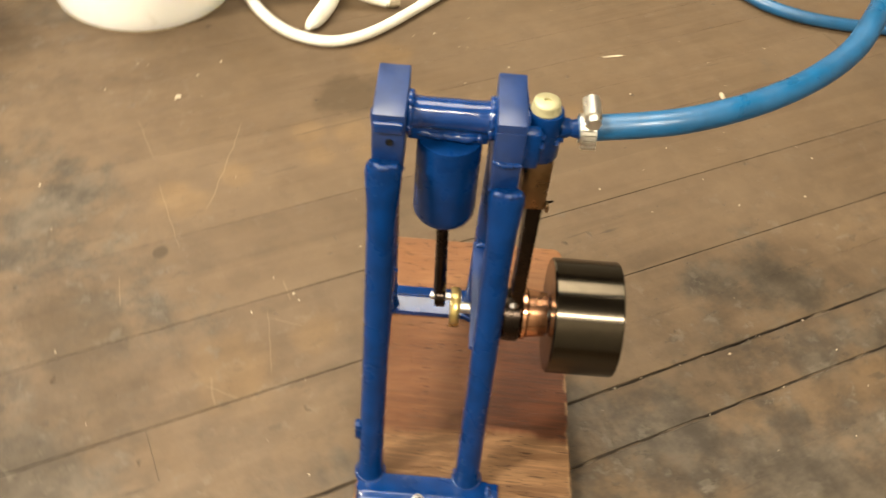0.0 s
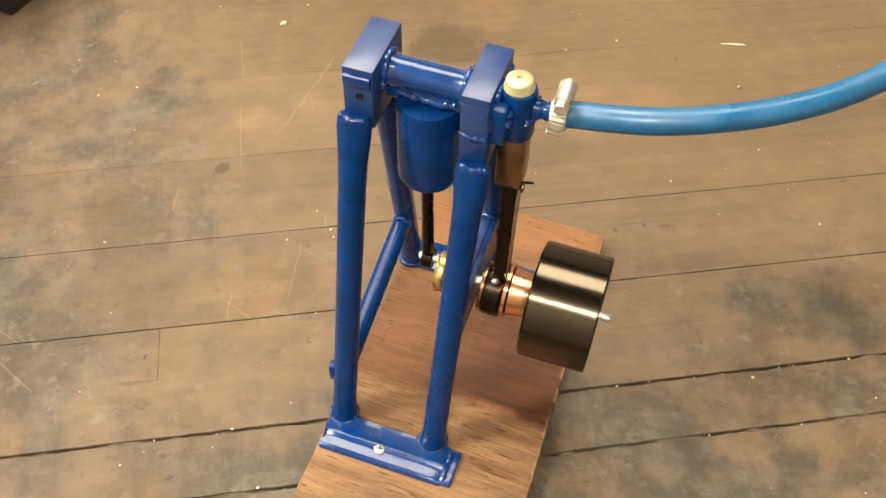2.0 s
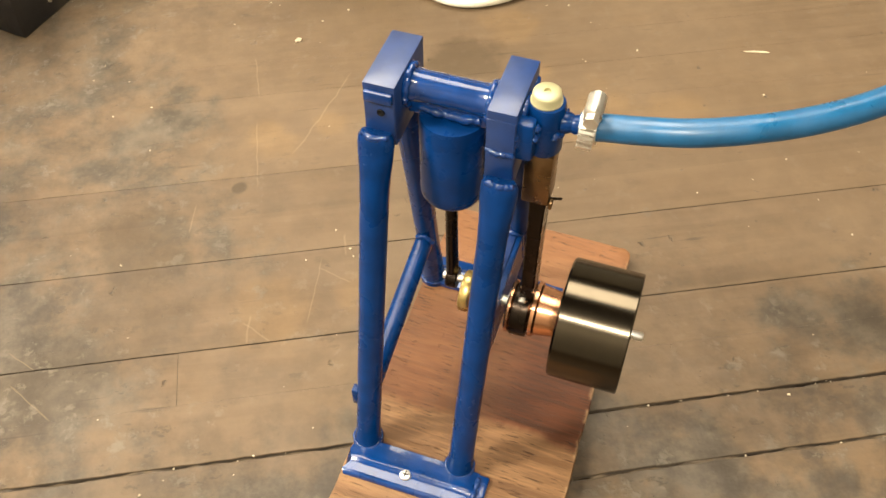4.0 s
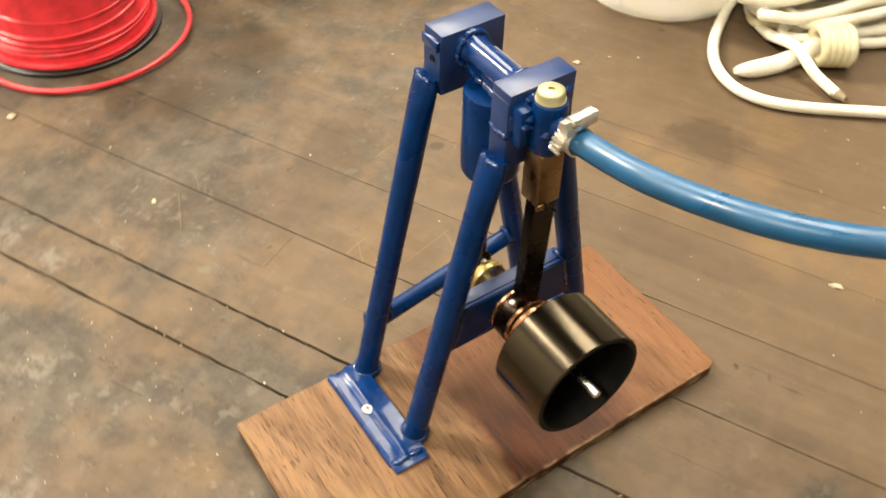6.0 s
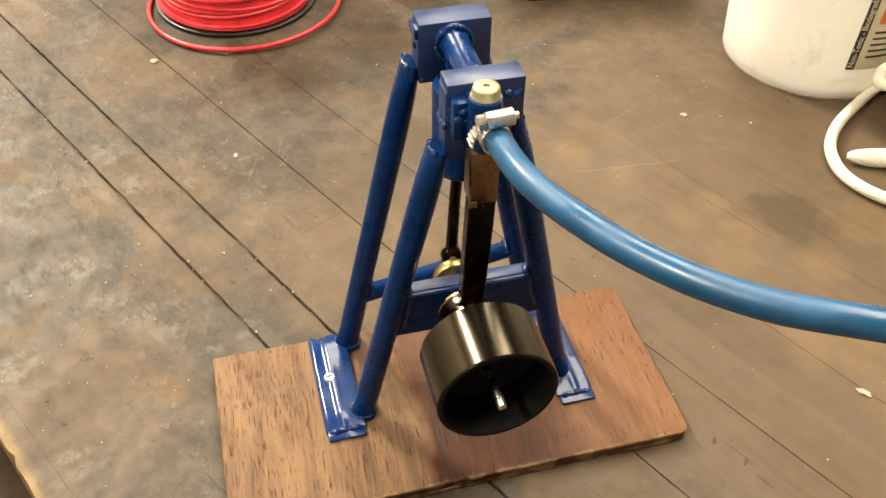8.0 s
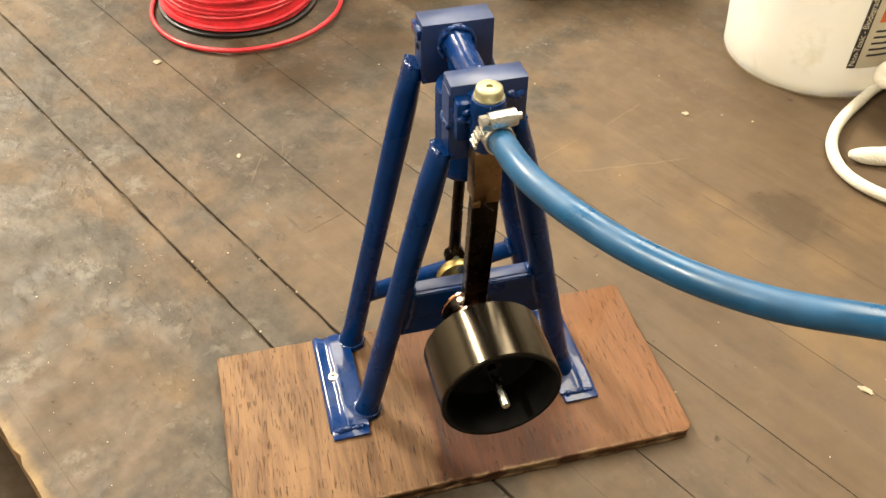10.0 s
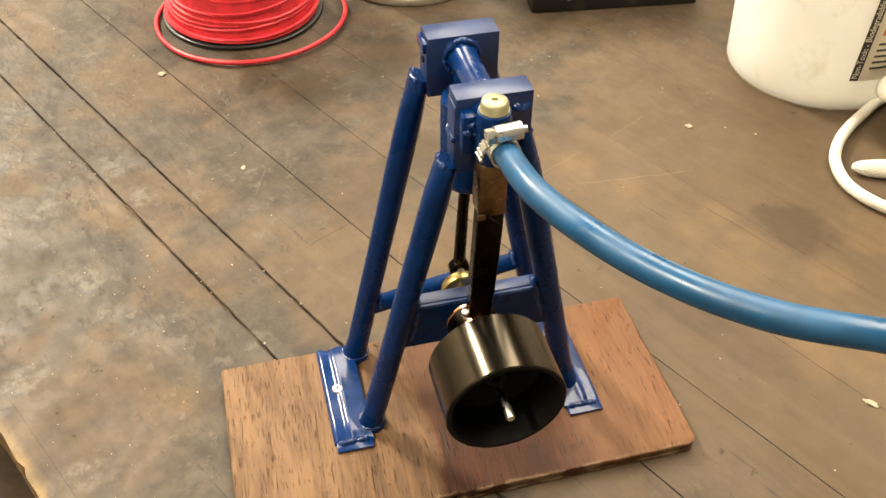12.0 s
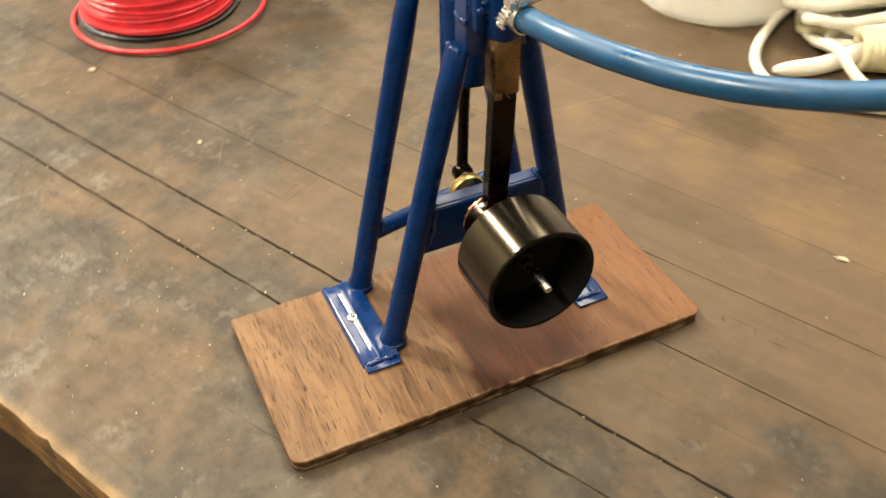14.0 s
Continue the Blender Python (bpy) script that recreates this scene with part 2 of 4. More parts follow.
    col = k.mix(k.math("MULTIPLY", worn, 0.55), col, (0.36, 0.24, 0.13))
    k.put("Base Color", col).put("Roughness", k.step(fine, 0.3, 0.7, 0.46, 0.66)).put("Specular IOR Level", 0.25)
    return k.bump(k.math("SUBTRACT", fine, k.math("MULTIPLY", pores, 1.8)), 0.0009, 0.7).m


def paint(name, col, rough=0.27, lumps=0.0005, coat=0.35):
    k = Mat(name)
    p = k.coords()
    n = k.noise(p, 60, 4)
    k.put("Base Color", k.mix(k.step(n, 0.3, 0.7), tuple(c * 0.82 for c in col), tuple(c * 1.15 for c in col)))
    k.put("Roughness", k.step(k.noise(p, 24, 5), 0.3, 0.7, rough * 0.7, rough * 1.6)).put("Coat Weight", coat).put("Coat Roughness", 0.12)
    return k.bump(k.noise(p, 110, 3), lumps, 0.5).m


def metal(name, col, rough, grime=0.3, stretch=(1, 1, 1), metallic=1.0, bump=0.0003):
    k = Mat(name)
    p = k.coords(stretch)
    n = k.noise(p, 70, 6, 0.6)
    d = k.step(k.noise(k.coords(), 45, 5, 0.6), 0.62, 0.40)
    k.put("Base Color", k.mix(k.math("MULTIPLY", d, grime), k.mix(n, tuple(c * 0.85 for c in col), tuple(min(1, c * 1.12) for c in col)), tuple(c * 0.25 for c in col)))
    k.put("Metallic", metallic).put("Roughness", k.step(n, 0.3, 0.7, rough * 0.75, rough * 1.3))
    return k.bump(n, bump, 0.4).m


def plastic(name, col, rough=0.4, var=0.12, scale=14, dirt=0.15, dirt_col=(0.25, 0.2, 0.12), bump=0.0004):
    k = Mat(name)
    p = k.coords()
    n = k.noise(p, scale, 5)
    c = k.mix(k.step(n, 0.3, 0.7), tuple(x * (1 - var) for x in col), tuple(min(1, x * (1 + var)) for x in col))
    c = k.mix(k.step(k.noise(p, scale * 1.7, 7, 0.65), 0.56, 0.74, 0, dirt), c, dirt_col)
    k.put("Base Color", c).put("Roughness", k.step(k.noise(p, scale * 3, 4), 0.3, 0.7, rough * 0.8, rough * 1.25))
    return k.bump(k.noise(p, scale * 6, 4), bump, 0.5).m


def rope_material(name, low, high):
    k = Mat(name)
    p = k.coords()
    w = k.node("ShaderNodeTexWave")
    w.wave_type, w.bands_direction = "BANDS", "DIAGONAL"
    w.inputs["Scale"].default_value, w.inputs["Distortion"].default_value = 150, 14.0
    k.link(p, w.inputs["Vector"])
    n = k.noise(p, 30, 5)
    c = k.mix(k.step(n, 0.3, 0.7), low, high)
    c = k.mix(k.math("MULTIPLY", k.step(w.outputs["Fac"], 0.35, 0.1), 0.25), c, (0.45, 0.38, 0.24))
    k.put("Base Color", c).put("Roughness", 0.75)
    return k.bump(k.math("ADD", w.outputs["Fac"], k.noise(p, 260, 3)), 0.0008, 0.45).m


FLOOR = floor_material()
PLY = ply_material("plywood_face", (0.200, 0.111, 0.052), (0.110, 0.056, 0.025), (0.058, 0.0155, 0.0055))
PLY_DARK = ply_material("plywood_edge", (0.095, 0.048, 0.020), (0.035, 0.018, 0.008), (0.07, 0.027, 0.011))
BLUE = paint("blue_enamel", (0.0005, 0.0220, 0.104), 0.25, 0.00025, 0.0)
BLUE.node_tree.nodes["Principled BSDF"].inputs["Specular IOR Level"].default_value = 0.24
BLUE_GLOSS = paint("glossy_blue_enamel", (0.0010, 0.0260, 0.128), 0.20, 0.0008, 0.6)
BLUE_GLOSS.node_tree.nodes["Principled BSDF"].inputs["Specular IOR Level"].default_value = 0.3
BLUE_GLOSS.node_tree.nodes["Principled BSDF"].inputs["Coat Roughness"].default_value = 0.05
BLUE_SATIN = paint("satin_blue_enamel", (0.0008, 0.0215, 0.108), 0.40, 0.0003, 0.0)
BLUE_SATIN.node_tree.nodes["Principled BSDF"].inputs["Specular IOR Level"].default_value = 0.9
FLY = metal("dark_turned_steel", (0.085, 0.070, 0.050), 0.24, 0.05, (1, 2, 1), 1.0, 0.0)
_b = FLY.node_tree.nodes["Principled BSDF"]
FLY.node_tree.links.remove(_b.inputs["Roughness"].links[0])
_b.inputs["Roughness"].default_value = 0.22
_t = FLY.node_tree.nodes.new("ShaderNodeTangent")
_t.direction_type, _t.axis = "RADIAL", "Y"
FLY.node_tree.links.new(_t.outputs[0], _b.inputs["Tangent"])
_b.inputs["Anisotropic"].default_value, _b.inputs["Anisotropic Rotation"].default_value = 0.7, 0.25
FLY_IN = paint("black_paint_and_shade", (0.005, 0.0045, 0.004), 0.6, 0.0004, 0.0)
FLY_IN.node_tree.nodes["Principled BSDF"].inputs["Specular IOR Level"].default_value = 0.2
BLACK_ROD = metal("oiled_black_steel", (0.035, 0.026, 0.02), 0.25, 0.3)
BRASS = metal("brass", (0.86, 0.66, 0.26), 0.30, 0.25)
PLUG = metal("pale_brass", (0.50, 0.46, 0.27), 0.50, 0.15, (1, 1, 1), 0.55)
BRONZE = metal("dull_bronze", (0.30, 0.19, 0.095), 0.32, 0.35)
COPPER = metal("copper", (0.78, 0.40, 0.22), 0.22, 0.25)
STEEL = metal("bright_steel", (0.86, 0.83, 0.76), 0.32, 0.12)
HOSE = paint("blue_hose_rubber", (0.004, 0.078, 0.190), 0.36, 0.0002, 0.0)
HOSE.node_tree.nodes["Principled BSDF"].inputs["Specular IOR Level"].default_value = 0.75
RED = paint("red_wire_plastic", (0.74, 0.032, 0.046), 0.42, 0.0001, 0.15)
BLACK = plastic("black_plastic", (0.012, 0.011, 0.011), 0.45)
WHITE = plastic("white_plastic", (0.92, 0.91, 0.87), 0.38, 0.02, 11, 0.35, (0.52, 0.49, 0.33))
for _k, _v in (("Subsurface Weight", 0.6), ("Subsurface Radius", (1.0, 0.9, 0.7)), ("Subsurface Scale", 0.025)):
    WHITE.node_tree.nodes["Principled BSDF"].inputs[_k].default_value = _v      # thin plastic lets light through
MOTTLED_BROWN = plastic("mottled_brown_plastic", (0.30, 0.24, 0.15), 0.6, 0.4, 40, 0.5, (0.08, 0.06, 0.035))
CLEAR = plastic("cloudy_plastic", (0.50, 0.46, 0.37), 0.3, 0.1, 20)
INK = plastic("label_ink", (0.03, 0.026, 0.022), 0.5)
LABEL = plastic("label_paper", (0.72, 0.66, 0.52), 0.5)
ORANGE = plastic("label_orange", (0.68, 0.16, 0.03), 0.5)
ROPE = rope_material("white_braided_rope", (0.78, 0.73, 0.60), (0.90, 0.87, 0.77))
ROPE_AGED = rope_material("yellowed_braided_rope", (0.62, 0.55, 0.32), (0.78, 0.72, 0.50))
CHIP = plastic("pale_chips", (0.44, 0.37, 0.26), 0.7, 0.25, 60)
DARK_GAP = plastic("dirt_and_gap_shade", (0.034, 0.024, 0.015), 0.9, 0.4, 30)
SEAM_DIRT = plastic("packed_dirt", (0.060, 0.042, 0.024), 0.9, 0.5, 60, 0.3, (0.02, 0.014, 0.01))
RAW = plastic("raw_wood", (0.165, 0.088, 0.028), 0.65, 0.4, 25, 0.5, (0.05, 0.026, 0.011), 0.002)
LOWER = plastic("dark_lower_floor", (0.046, 0.027, 0.010), 0.65, 0.4, 9, 0.4, (0.04, 0.028, 0.016), 0.002)
BATON = plastic("pale_baton_wood", (0.46, 0.40, 0.22), 0.6, 0.2, 30)
PLASTER = plastic("room_plaster", (0.15, 0.135, 0.115), 0.8, 0.06, 3, 0.15)
WALL = plastic("wall_plaster", (0.27, 0.25, 0.21), 0.8, 0.06, 3, 0.15)
GLOW = bpy.data.materials.new("lamp_diffuser")
GLOW.use_nodes = True
GLOW.node_tree.nodes["Principled BSDF"].inputs["Emission Color"].default_value = (1, 0.9, 0.72, 1)
GLOW.node_tree.nodes["Principled BSDF"].inputs["Emission Strength"].default_value = 6

# ---- building helpers; meshes are given in world metres ----
BASE = {}


def thing(name, place, label, category, group="", kind=""):
    ob = tagged(new(name), label, category, group, kind)
    ob.location = place
    BASE[ob] = Vector(place)
    return ob


def part(name, bm, material, parent, label="", smooth=True):
    base = BASE[parent]
    bm.transform(Matrix.Translation(-base))
    bmesh.ops.recalc_face_normals(bm, faces=bm.faces)
    me = bpy.data.meshes.new(name)
    bm.to_mesh(me)
    bm.free()
    me.materials.append(material)
    if smooth:
        for f in me.polygons:
            f.use_smooth = True
        me.set_sharp_from_angle(angle=radians(38))
    ob = new(name, me)
    ob.parent = parent
    BASE[ob] = base
    return tagged(ob, label)


def solo(name, bm, material, place, label, category, kind="", smooth=True, group=""):
    """A thing that is one mesh."""
    holder = new("tmp")
    BASE[holder] = Vector(place)
    ob = part(name, bm, material, holder, "", smooth)
    ob.parent = None
    ob.location = place
    bpy.data.objects.remove(holder)
    return tagged(ob, label, category, group, kind)


def box(bm, lo, hi, bevel=0.0, m=None, seg=2):
    got = bmesh.ops.create_cube(bm, size=1.0)["verts"]
    lo, hi = Vector(lo), Vector(hi)
    for v in got:
        v.co = Vector([(lo[i] + hi[i]) / 2 + v.co[i] * (hi[i] - lo[i]) for i in range(3)])
    if bevel:
        made = bmesh.ops.bevel(bm, geom=list({e for v in got for e in v.link_edges}), offset=bevel, segments=seg, affect="EDGES", profile=0.5)
        got = list({v for f in made["faces"] for v in f.verts} | {v for v in got if v.is_valid})
    if m is not None:
        bmesh.ops.transform(bm, matrix=m, verts=got)
    return bm


def smooth_line(pts, n):
    """Catmull-Rom through the points, n steps a stretch."""
    p = [Vector(q) for q in pts]
    p = [p[0] * 2 - p[1]] + p + [p[-1] * 2 - p[-2]]
    out = []
    for i in range(1, len(p) - 2):
        for s in range(n):
            t = s / n
            out.append(0.5 * (2 * p[i] + (p[i + 1] - p[i - 1]) * t + (2 * p[i - 1] - 5 * p[i] + 4 * p[i + 1] - p[i + 2]) * t * t + (3 * p[i] - p[i - 1] - 3 * p[i + 1] + p[i + 2]) * t ** 3))
    return out + [p[-2]]


def tube(bm, pts, radius, sides=16, caps=True, closed=False, squash=1.0):
    """Sweeps a ring along points; radius: a number or one a point."""
    pts = [Vector(q) for q in pts]
    r = [radius] * len(pts) if isinstance(radius, (int, float)) else radius
    n = len(pts)
    tang = [(pts[(i + 1) % n] - pts[i - 1]) if closed else (pts[min(i + 1, n - 1)] - pts[max(i - 1, 0)]) for i in range(n)]
    side = tang[0].orthogonal().normalized()
    rings = []
    for i in range(n):
        t = tang[i].normalized()
        side = (side - t * side.dot(t)).normalized()
        up = t.cross(side)
        rings.append([bm.verts.new(pts[i] + (side * math.cos(a) + up * math.sin(a) * squash) * r[i]) for a in (2 * math.pi * j / sides for j in range(sides))])
    for i in range(n if closed else n - 1):
        a, b = rings[i], rings[(i + 1) % n]
        for j in range(sides):
            bm.faces.new((a[j], a[(j + 1) % sides], b[(j + 1) % sides], b[j]))
    if caps and not closed:
        bm.faces.new(rings[0][::-1])
        bm.faces.new(rings[-1])
    return bm


def lathe(bm, profile, m, sides=48):
    """Turns (radius, height) pairs round z, then places them by m. Radius 0 closes an end."""
    rings = []
    for r, z in profile:
        if r < 1e-6:
            rings.append([bm.verts.new(m @ Vector((0, 0, z)))])
        else:
            rings.append([bm.verts.new(m @ Vector((r * math.cos(a), r * math.sin(a), z))) for a in (2 * math.pi * j / sides for j in range(sides))])
    for a, b in zip(rings, rings[1:]):
        for j in range(sides):
            k = (j + 1) % sides
            if len(a) == 1 and len(b) > 1:
                bm.faces.new((a[0], b[j], b[k]))
            elif len(b) == 1 and len(a) > 1:
                bm.faces.new((a[j], a[k], b[0]))
            elif len(a) > 1:
                bm.faces.new((a[j], a[k], b[k], b[j]))
    return bm


def weld(bm, pts, r, seed):
    """A lumpy, melted bead of weld metal along a line."""
    line = smooth_line(pts, 8 if len(pts) < 8 else 4)
    out, rs = [], []
    for i, p in enumerate(line):
        q = Vector((i * 0.37, seed * 1.7, 0.0))
        out.append(p + Vector((noise.noise(q), noise.noise(q + Vector((0, 0, 9))), noise.noise(q + Vector((0, 0, 19))))) * r * 0.4)
        rs.append(r * (0.88 + 0.38 * noise.noise(q * 1.2 + Vector((0, 0, 31)))) * (0.45 if i in (0, len(line) - 1) else 1))
    return tube(bm, out, rs, 10)


AXIS_Y = Matrix.Rotation(radians(90), 4, "X")   # turns +z into -y


def along_y(x, y, z):
    return Matrix.Translation((x, y, z)) @ AXIS_Y


# ---- the room ----
def room():
    x0, x1, y0, y1, top = ROOM
    t = 0.12
    for name, lo, hi in (("wall_west", (x0 - t, y0 - t, LOW - 0.05), (x0, y1 + t, top)), ("wall_east", (x1, y0 - t, LOW - 0.05), (x1 + t, y1 + t, top)),
                         ("wall_south", (x0, y0 - t, LOW - 0.05), (x1, y0, top)), ("wall_north", (x0, y1, LOW - 0.05), (x1, y1 + t, top))):
        solo(name, box(bmesh.new(), lo, hi), WALL, lo, "plain plastered workshop wall", "wall", "structure")
    solo("ceiling", box(bmesh.new(), (x0 - t, y0 - t, top), (x1 + t, y1 + t, top + t)), PLASTER, (x0, y0, top), "plain plastered workshop ceiling", "ceiling", "structure")
    # Housings for the key lamp and for both added fill lamps, all out of view.
    for (x, y), h, w, turn, label in ((KEY, 0.85, 0.13, 0, "unseen long ceiling lamp with a white housing"), (WEST_FILL, 0.85, 0.13, 0, "unseen long ceiling lamp with a white housing"), (FAR_FILL, 3.0, 1.0, 0, "unseen broad ceiling panel in a white housing, added as fill")):
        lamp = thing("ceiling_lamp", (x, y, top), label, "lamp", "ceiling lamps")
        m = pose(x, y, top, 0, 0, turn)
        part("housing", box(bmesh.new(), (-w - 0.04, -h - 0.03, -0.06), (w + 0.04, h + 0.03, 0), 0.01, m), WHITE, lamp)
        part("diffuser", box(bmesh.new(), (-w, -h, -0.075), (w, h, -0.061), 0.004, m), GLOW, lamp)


def floor_point(u, v, z=0.0):
    return Vector((ALONG[0] * u + ACROSS[0] * v, ALONG[1] * u + ACROSS[1] * v, z))


EDGE = -0.097
SEAMS = [(EDGE, 0.0), (-0.075, 0.0001), (-0.031, 0.0), (0.013, 0.0), (0.064, 0.0), (0.1185, 0.0020), (0.172, 0.0020), (0.2268, 0.00012), (0.2775, 0.0008), (0.324, 0.0), (0.3722, 0.0006),
         (0.423, 0.0), (0.4735, 0.0003), (0.533, 0.0001), (0.590, 0.0002)]
while SEAMS[-1][0] < 5.8:
    SEAMS.append((SEAMS[-1][0] + 0.054, 0.00015 if len(SEAMS) % 2 else 0.0))
# ends of boards along the run, by strip: places along ALONG
BUTTS = {0: [-0.262, 1.3], 1: [-1.4, 0.9], 2: [-1.1, 0.85], 3: [-1.7, 0.75], 4: [-1.2, 0.95], 5: [-1.5, 1.2], 6: [-1.3, 0.8], 7: [-0.236, 1.5], 8: [-1.3, 1.1], 9: [-1.5, 1.9], 10: [-1.2, 0.9], 11: [-1.4, 1.2]}


def nibble(u):
    """How far the open edge is worn back at u."""
    return 0.005 * max(0, noise.noise((u * 7, 3, 0))) + 0.003 * max(0, noise.noise((u * 31, 8, 0)) - 0.1)


def board(u0, u1, v0, v1, seed, w0, w1):
    """One floor board with eased, nibbled edges."""
    rng = random.Random(seed)
    near = v0 < 0.75
    n = max(2, int((u1 - u0) / (0.009 if v0 < 0.3 else 0.04))) if near else 1
    bm = bmesh.new()
    rows = []
    cracks = {rng.randrange(n) for _ in range(n // 22)}
    for i in range(n + 1):
        u = u0 + (u1 - u0) * i / n
        j0, j1 = (rng.uniform(-0.15, 0.25) * w0, rng.uniform(-0.15, 0.25) * w1) if near else (0, 0)
        j0 += w0 * 0.7 * max(0, noise.noise((u * 105, v0 * 90, 1.0)) - 0.15)
        j1 += w1 * 0.7 * max(0, noise.noise((u * 105, v1 * 90, 7.0)) - 0.15)
        if seed == 0 and near:
            j0 = nibble(u) + (0.0025 if i in cracks else 0)
        zs = 0.0
        e0, e1 = (min(0.0007, 0.00002 + w * 0.26) for w in (w0, w1))
        sec = [(v0 + j0, -0.024), (v0 + j0, -e0 * 1.3), (v0 + j0 + e0, zs), (v1 - j1 - e1, zs), (v1 - j1, -e1 * 1.3), (v1 - j1, -0.024)]
        rows.append([bm.verts.new(floor_point(u, v, z)) for v, z in sec])
    for a, b in zip(rows, rows[1:]):
        for j in range(6):
            bm.faces.new((a[j], a[(j + 1) % 6], b[(j + 1) % 6], b[j]))
    bm.faces.new(rows[0][::-1])
    bm.faces.new(rows[-1])
    return bm


def floor():
    x0, x1, y0, y1, top = ROOM
    ob = thing("floor", (0, 0, 0), "worn wooden board floor with chipped grey paint", "floor", kind="structure")
    bm = bmesh.new()
    ring = [floor_point(u, v) for u, v in ((-6.5, EDGE + 0.014), (6.5, EDGE + 0.014), (6.5, 6.0), (-6.5, 6.0))]
    a = [bm.verts.new((p.x, p.y, -0.0242)) for p in ring]
    b = [bm.verts.new((p.x, p.y, -0.047)) for p in ring]
    bm.faces.new(a), bm.faces.new(b[::-1])
    for i in range(4):
        bm.faces.new((a[i], b[i], b[(i + 1) % 4], a[(i + 1) % 4]))
    part("subfloor", bm, DARK_GAP, ob)
    for i, ((v0, w0), (v1, w1)) in enumerate(zip(SEAMS, SEAMS[1:])):
        cuts = [-6.2] + BUTTS.get(i, [random.Random(i).uniform(-1.4, -0.7), random.Random(i + 90).uniform(0.5, 1.6)]) + [6.2]
        for c0, c1 in zip(cuts, cuts[1:]):
            plank = part("floor_board", board(c0 + 0.00015, c1 - 0.00015, v0 + w0 / 2, v1 - w1 / 2, i, w0, w1), FLOOR, ob)
            # Sides facing a gap are coloured dark for its dirt and its shade.
            plank.data.materials.append(DARK_GAP)
            for f in plank.data.polygons:
                f.material_index = 1 if f.normal.z < 0.4 and (i or f.center.x * ACROSS[0] + f.center.y * ACROSS[1] > EDGE + 0.015) else 0
            if i == 0:
                plank.data.materials.append(RAW)
                for f in plank.data.polygons:
                    if f.material_index == 0 and f.normal.z < 0.25:
                        f.material_index = 2
    # dirt packed into the two open seams
    for v in (0.1185, 0.172):
        bm = bmesh.new()
        rows = []
        for k in range(361):
            u = -1.2 + k * 0.00555
            z = -0.0007 - 0.0050 * max(0, 0.42 + noise.noise((u * 26, v * 50, 0)) + 0.8 * noise.noise((u * 85, v * 50, 3)))
            rows.append([bm.verts.new(floor_point(u, v + d, q)) for d, q in ((-0.0025, z), (0.0025, z - 0.0004), (0.0025, -0.012), (-0.0025, -0.012))])
        for a, b in zip(rows, rows[1:]):
            for j in range(4):
                bm.faces.new((a[j], a[(j + 1) % 4], b[(j + 1) % 4], b[j]))
        bm.faces.new(rows[0][::-1]), bm.faces.new(rows[-1])
        part("seam_dirt", bm, SEAM_DIRT, ob, "dark dirt packed in a seam")
    # raw front of the open edge, and the level below it
    bm = bmesh.new()
    rows = []
    for k in range(161):
        u = -1.6 + k * 0.015
        j = 0.0035 * noise.noise((u * 11, 1.5, 0)) + 0.0015 * noise.noise((u * 47, 4.5, 0))
        w = EDGE + nibble(u) + j * 0.4
        sec = [(EDGE + 0.014, -0.0245), (w - 0.0006, -0.0245), (w - 0.0010, -0.030), (w - 0.0002, -0.040), (w - 0.0008, -0.046), (EDGE + 0.014, -0.048)]
        rows.append([bm.verts.new(floor_point(u, v, z)) for v, z in sec])
    for a, b in zip(rows, rows[1:]):
        for j in range(6):
            bm.faces.new((a[j], a[(j + 1) % 6], b[(j + 1) % 6], b[j]))
    bm.faces.new(rows[0][::-1]), bm.faces.new(rows[-1])
    part("edge_face", bm, RAW, ob, "raw brown wooden edge board")
    bm = bmesh.new()
    ring = [floor_point(u, v) for u, v in ((-6.5, 6.0), (6.5, 6.0), (6.5, -5.0), (-6.5, -5.0))]
    a = [bm.verts.new((p.x, p.y, LOW)) for p in ring]
    b = [bm.verts.new((p.x, p.y, LOW - 0.06)) for p in ring]
    bm.faces.new(a), bm.faces.new(b[::-1])
    for i in range(4):
        bm.faces.new((a[i], b[i], b[(i + 1) % 4], a[(i + 1) % 4]))
    solo("lower_floor", bm, LOWER, (-0.5, 0, LOW), "dark brown lower floor beside the open edge", "floor", "structure", False)


# ---- the model engine on its board ----
TH = 0.012
BX0, BX1, BY0, BY1 = -0.0025, 0.3610, -0.0035, 0.1630   # edges of the board
SHAFT = (0.189, 0.128)                        # x and z of the crankshaft
QY, PY = 0.0785, 0.1505                       # the two frames
FOOT_A, FOOT_B = 0.111, 0.2745                # feet of the legs along the board
EN = thing("model_engine", (0.18, 0.08, 0), "small home-made blue air engine screwed to a plywood board", "model engine")


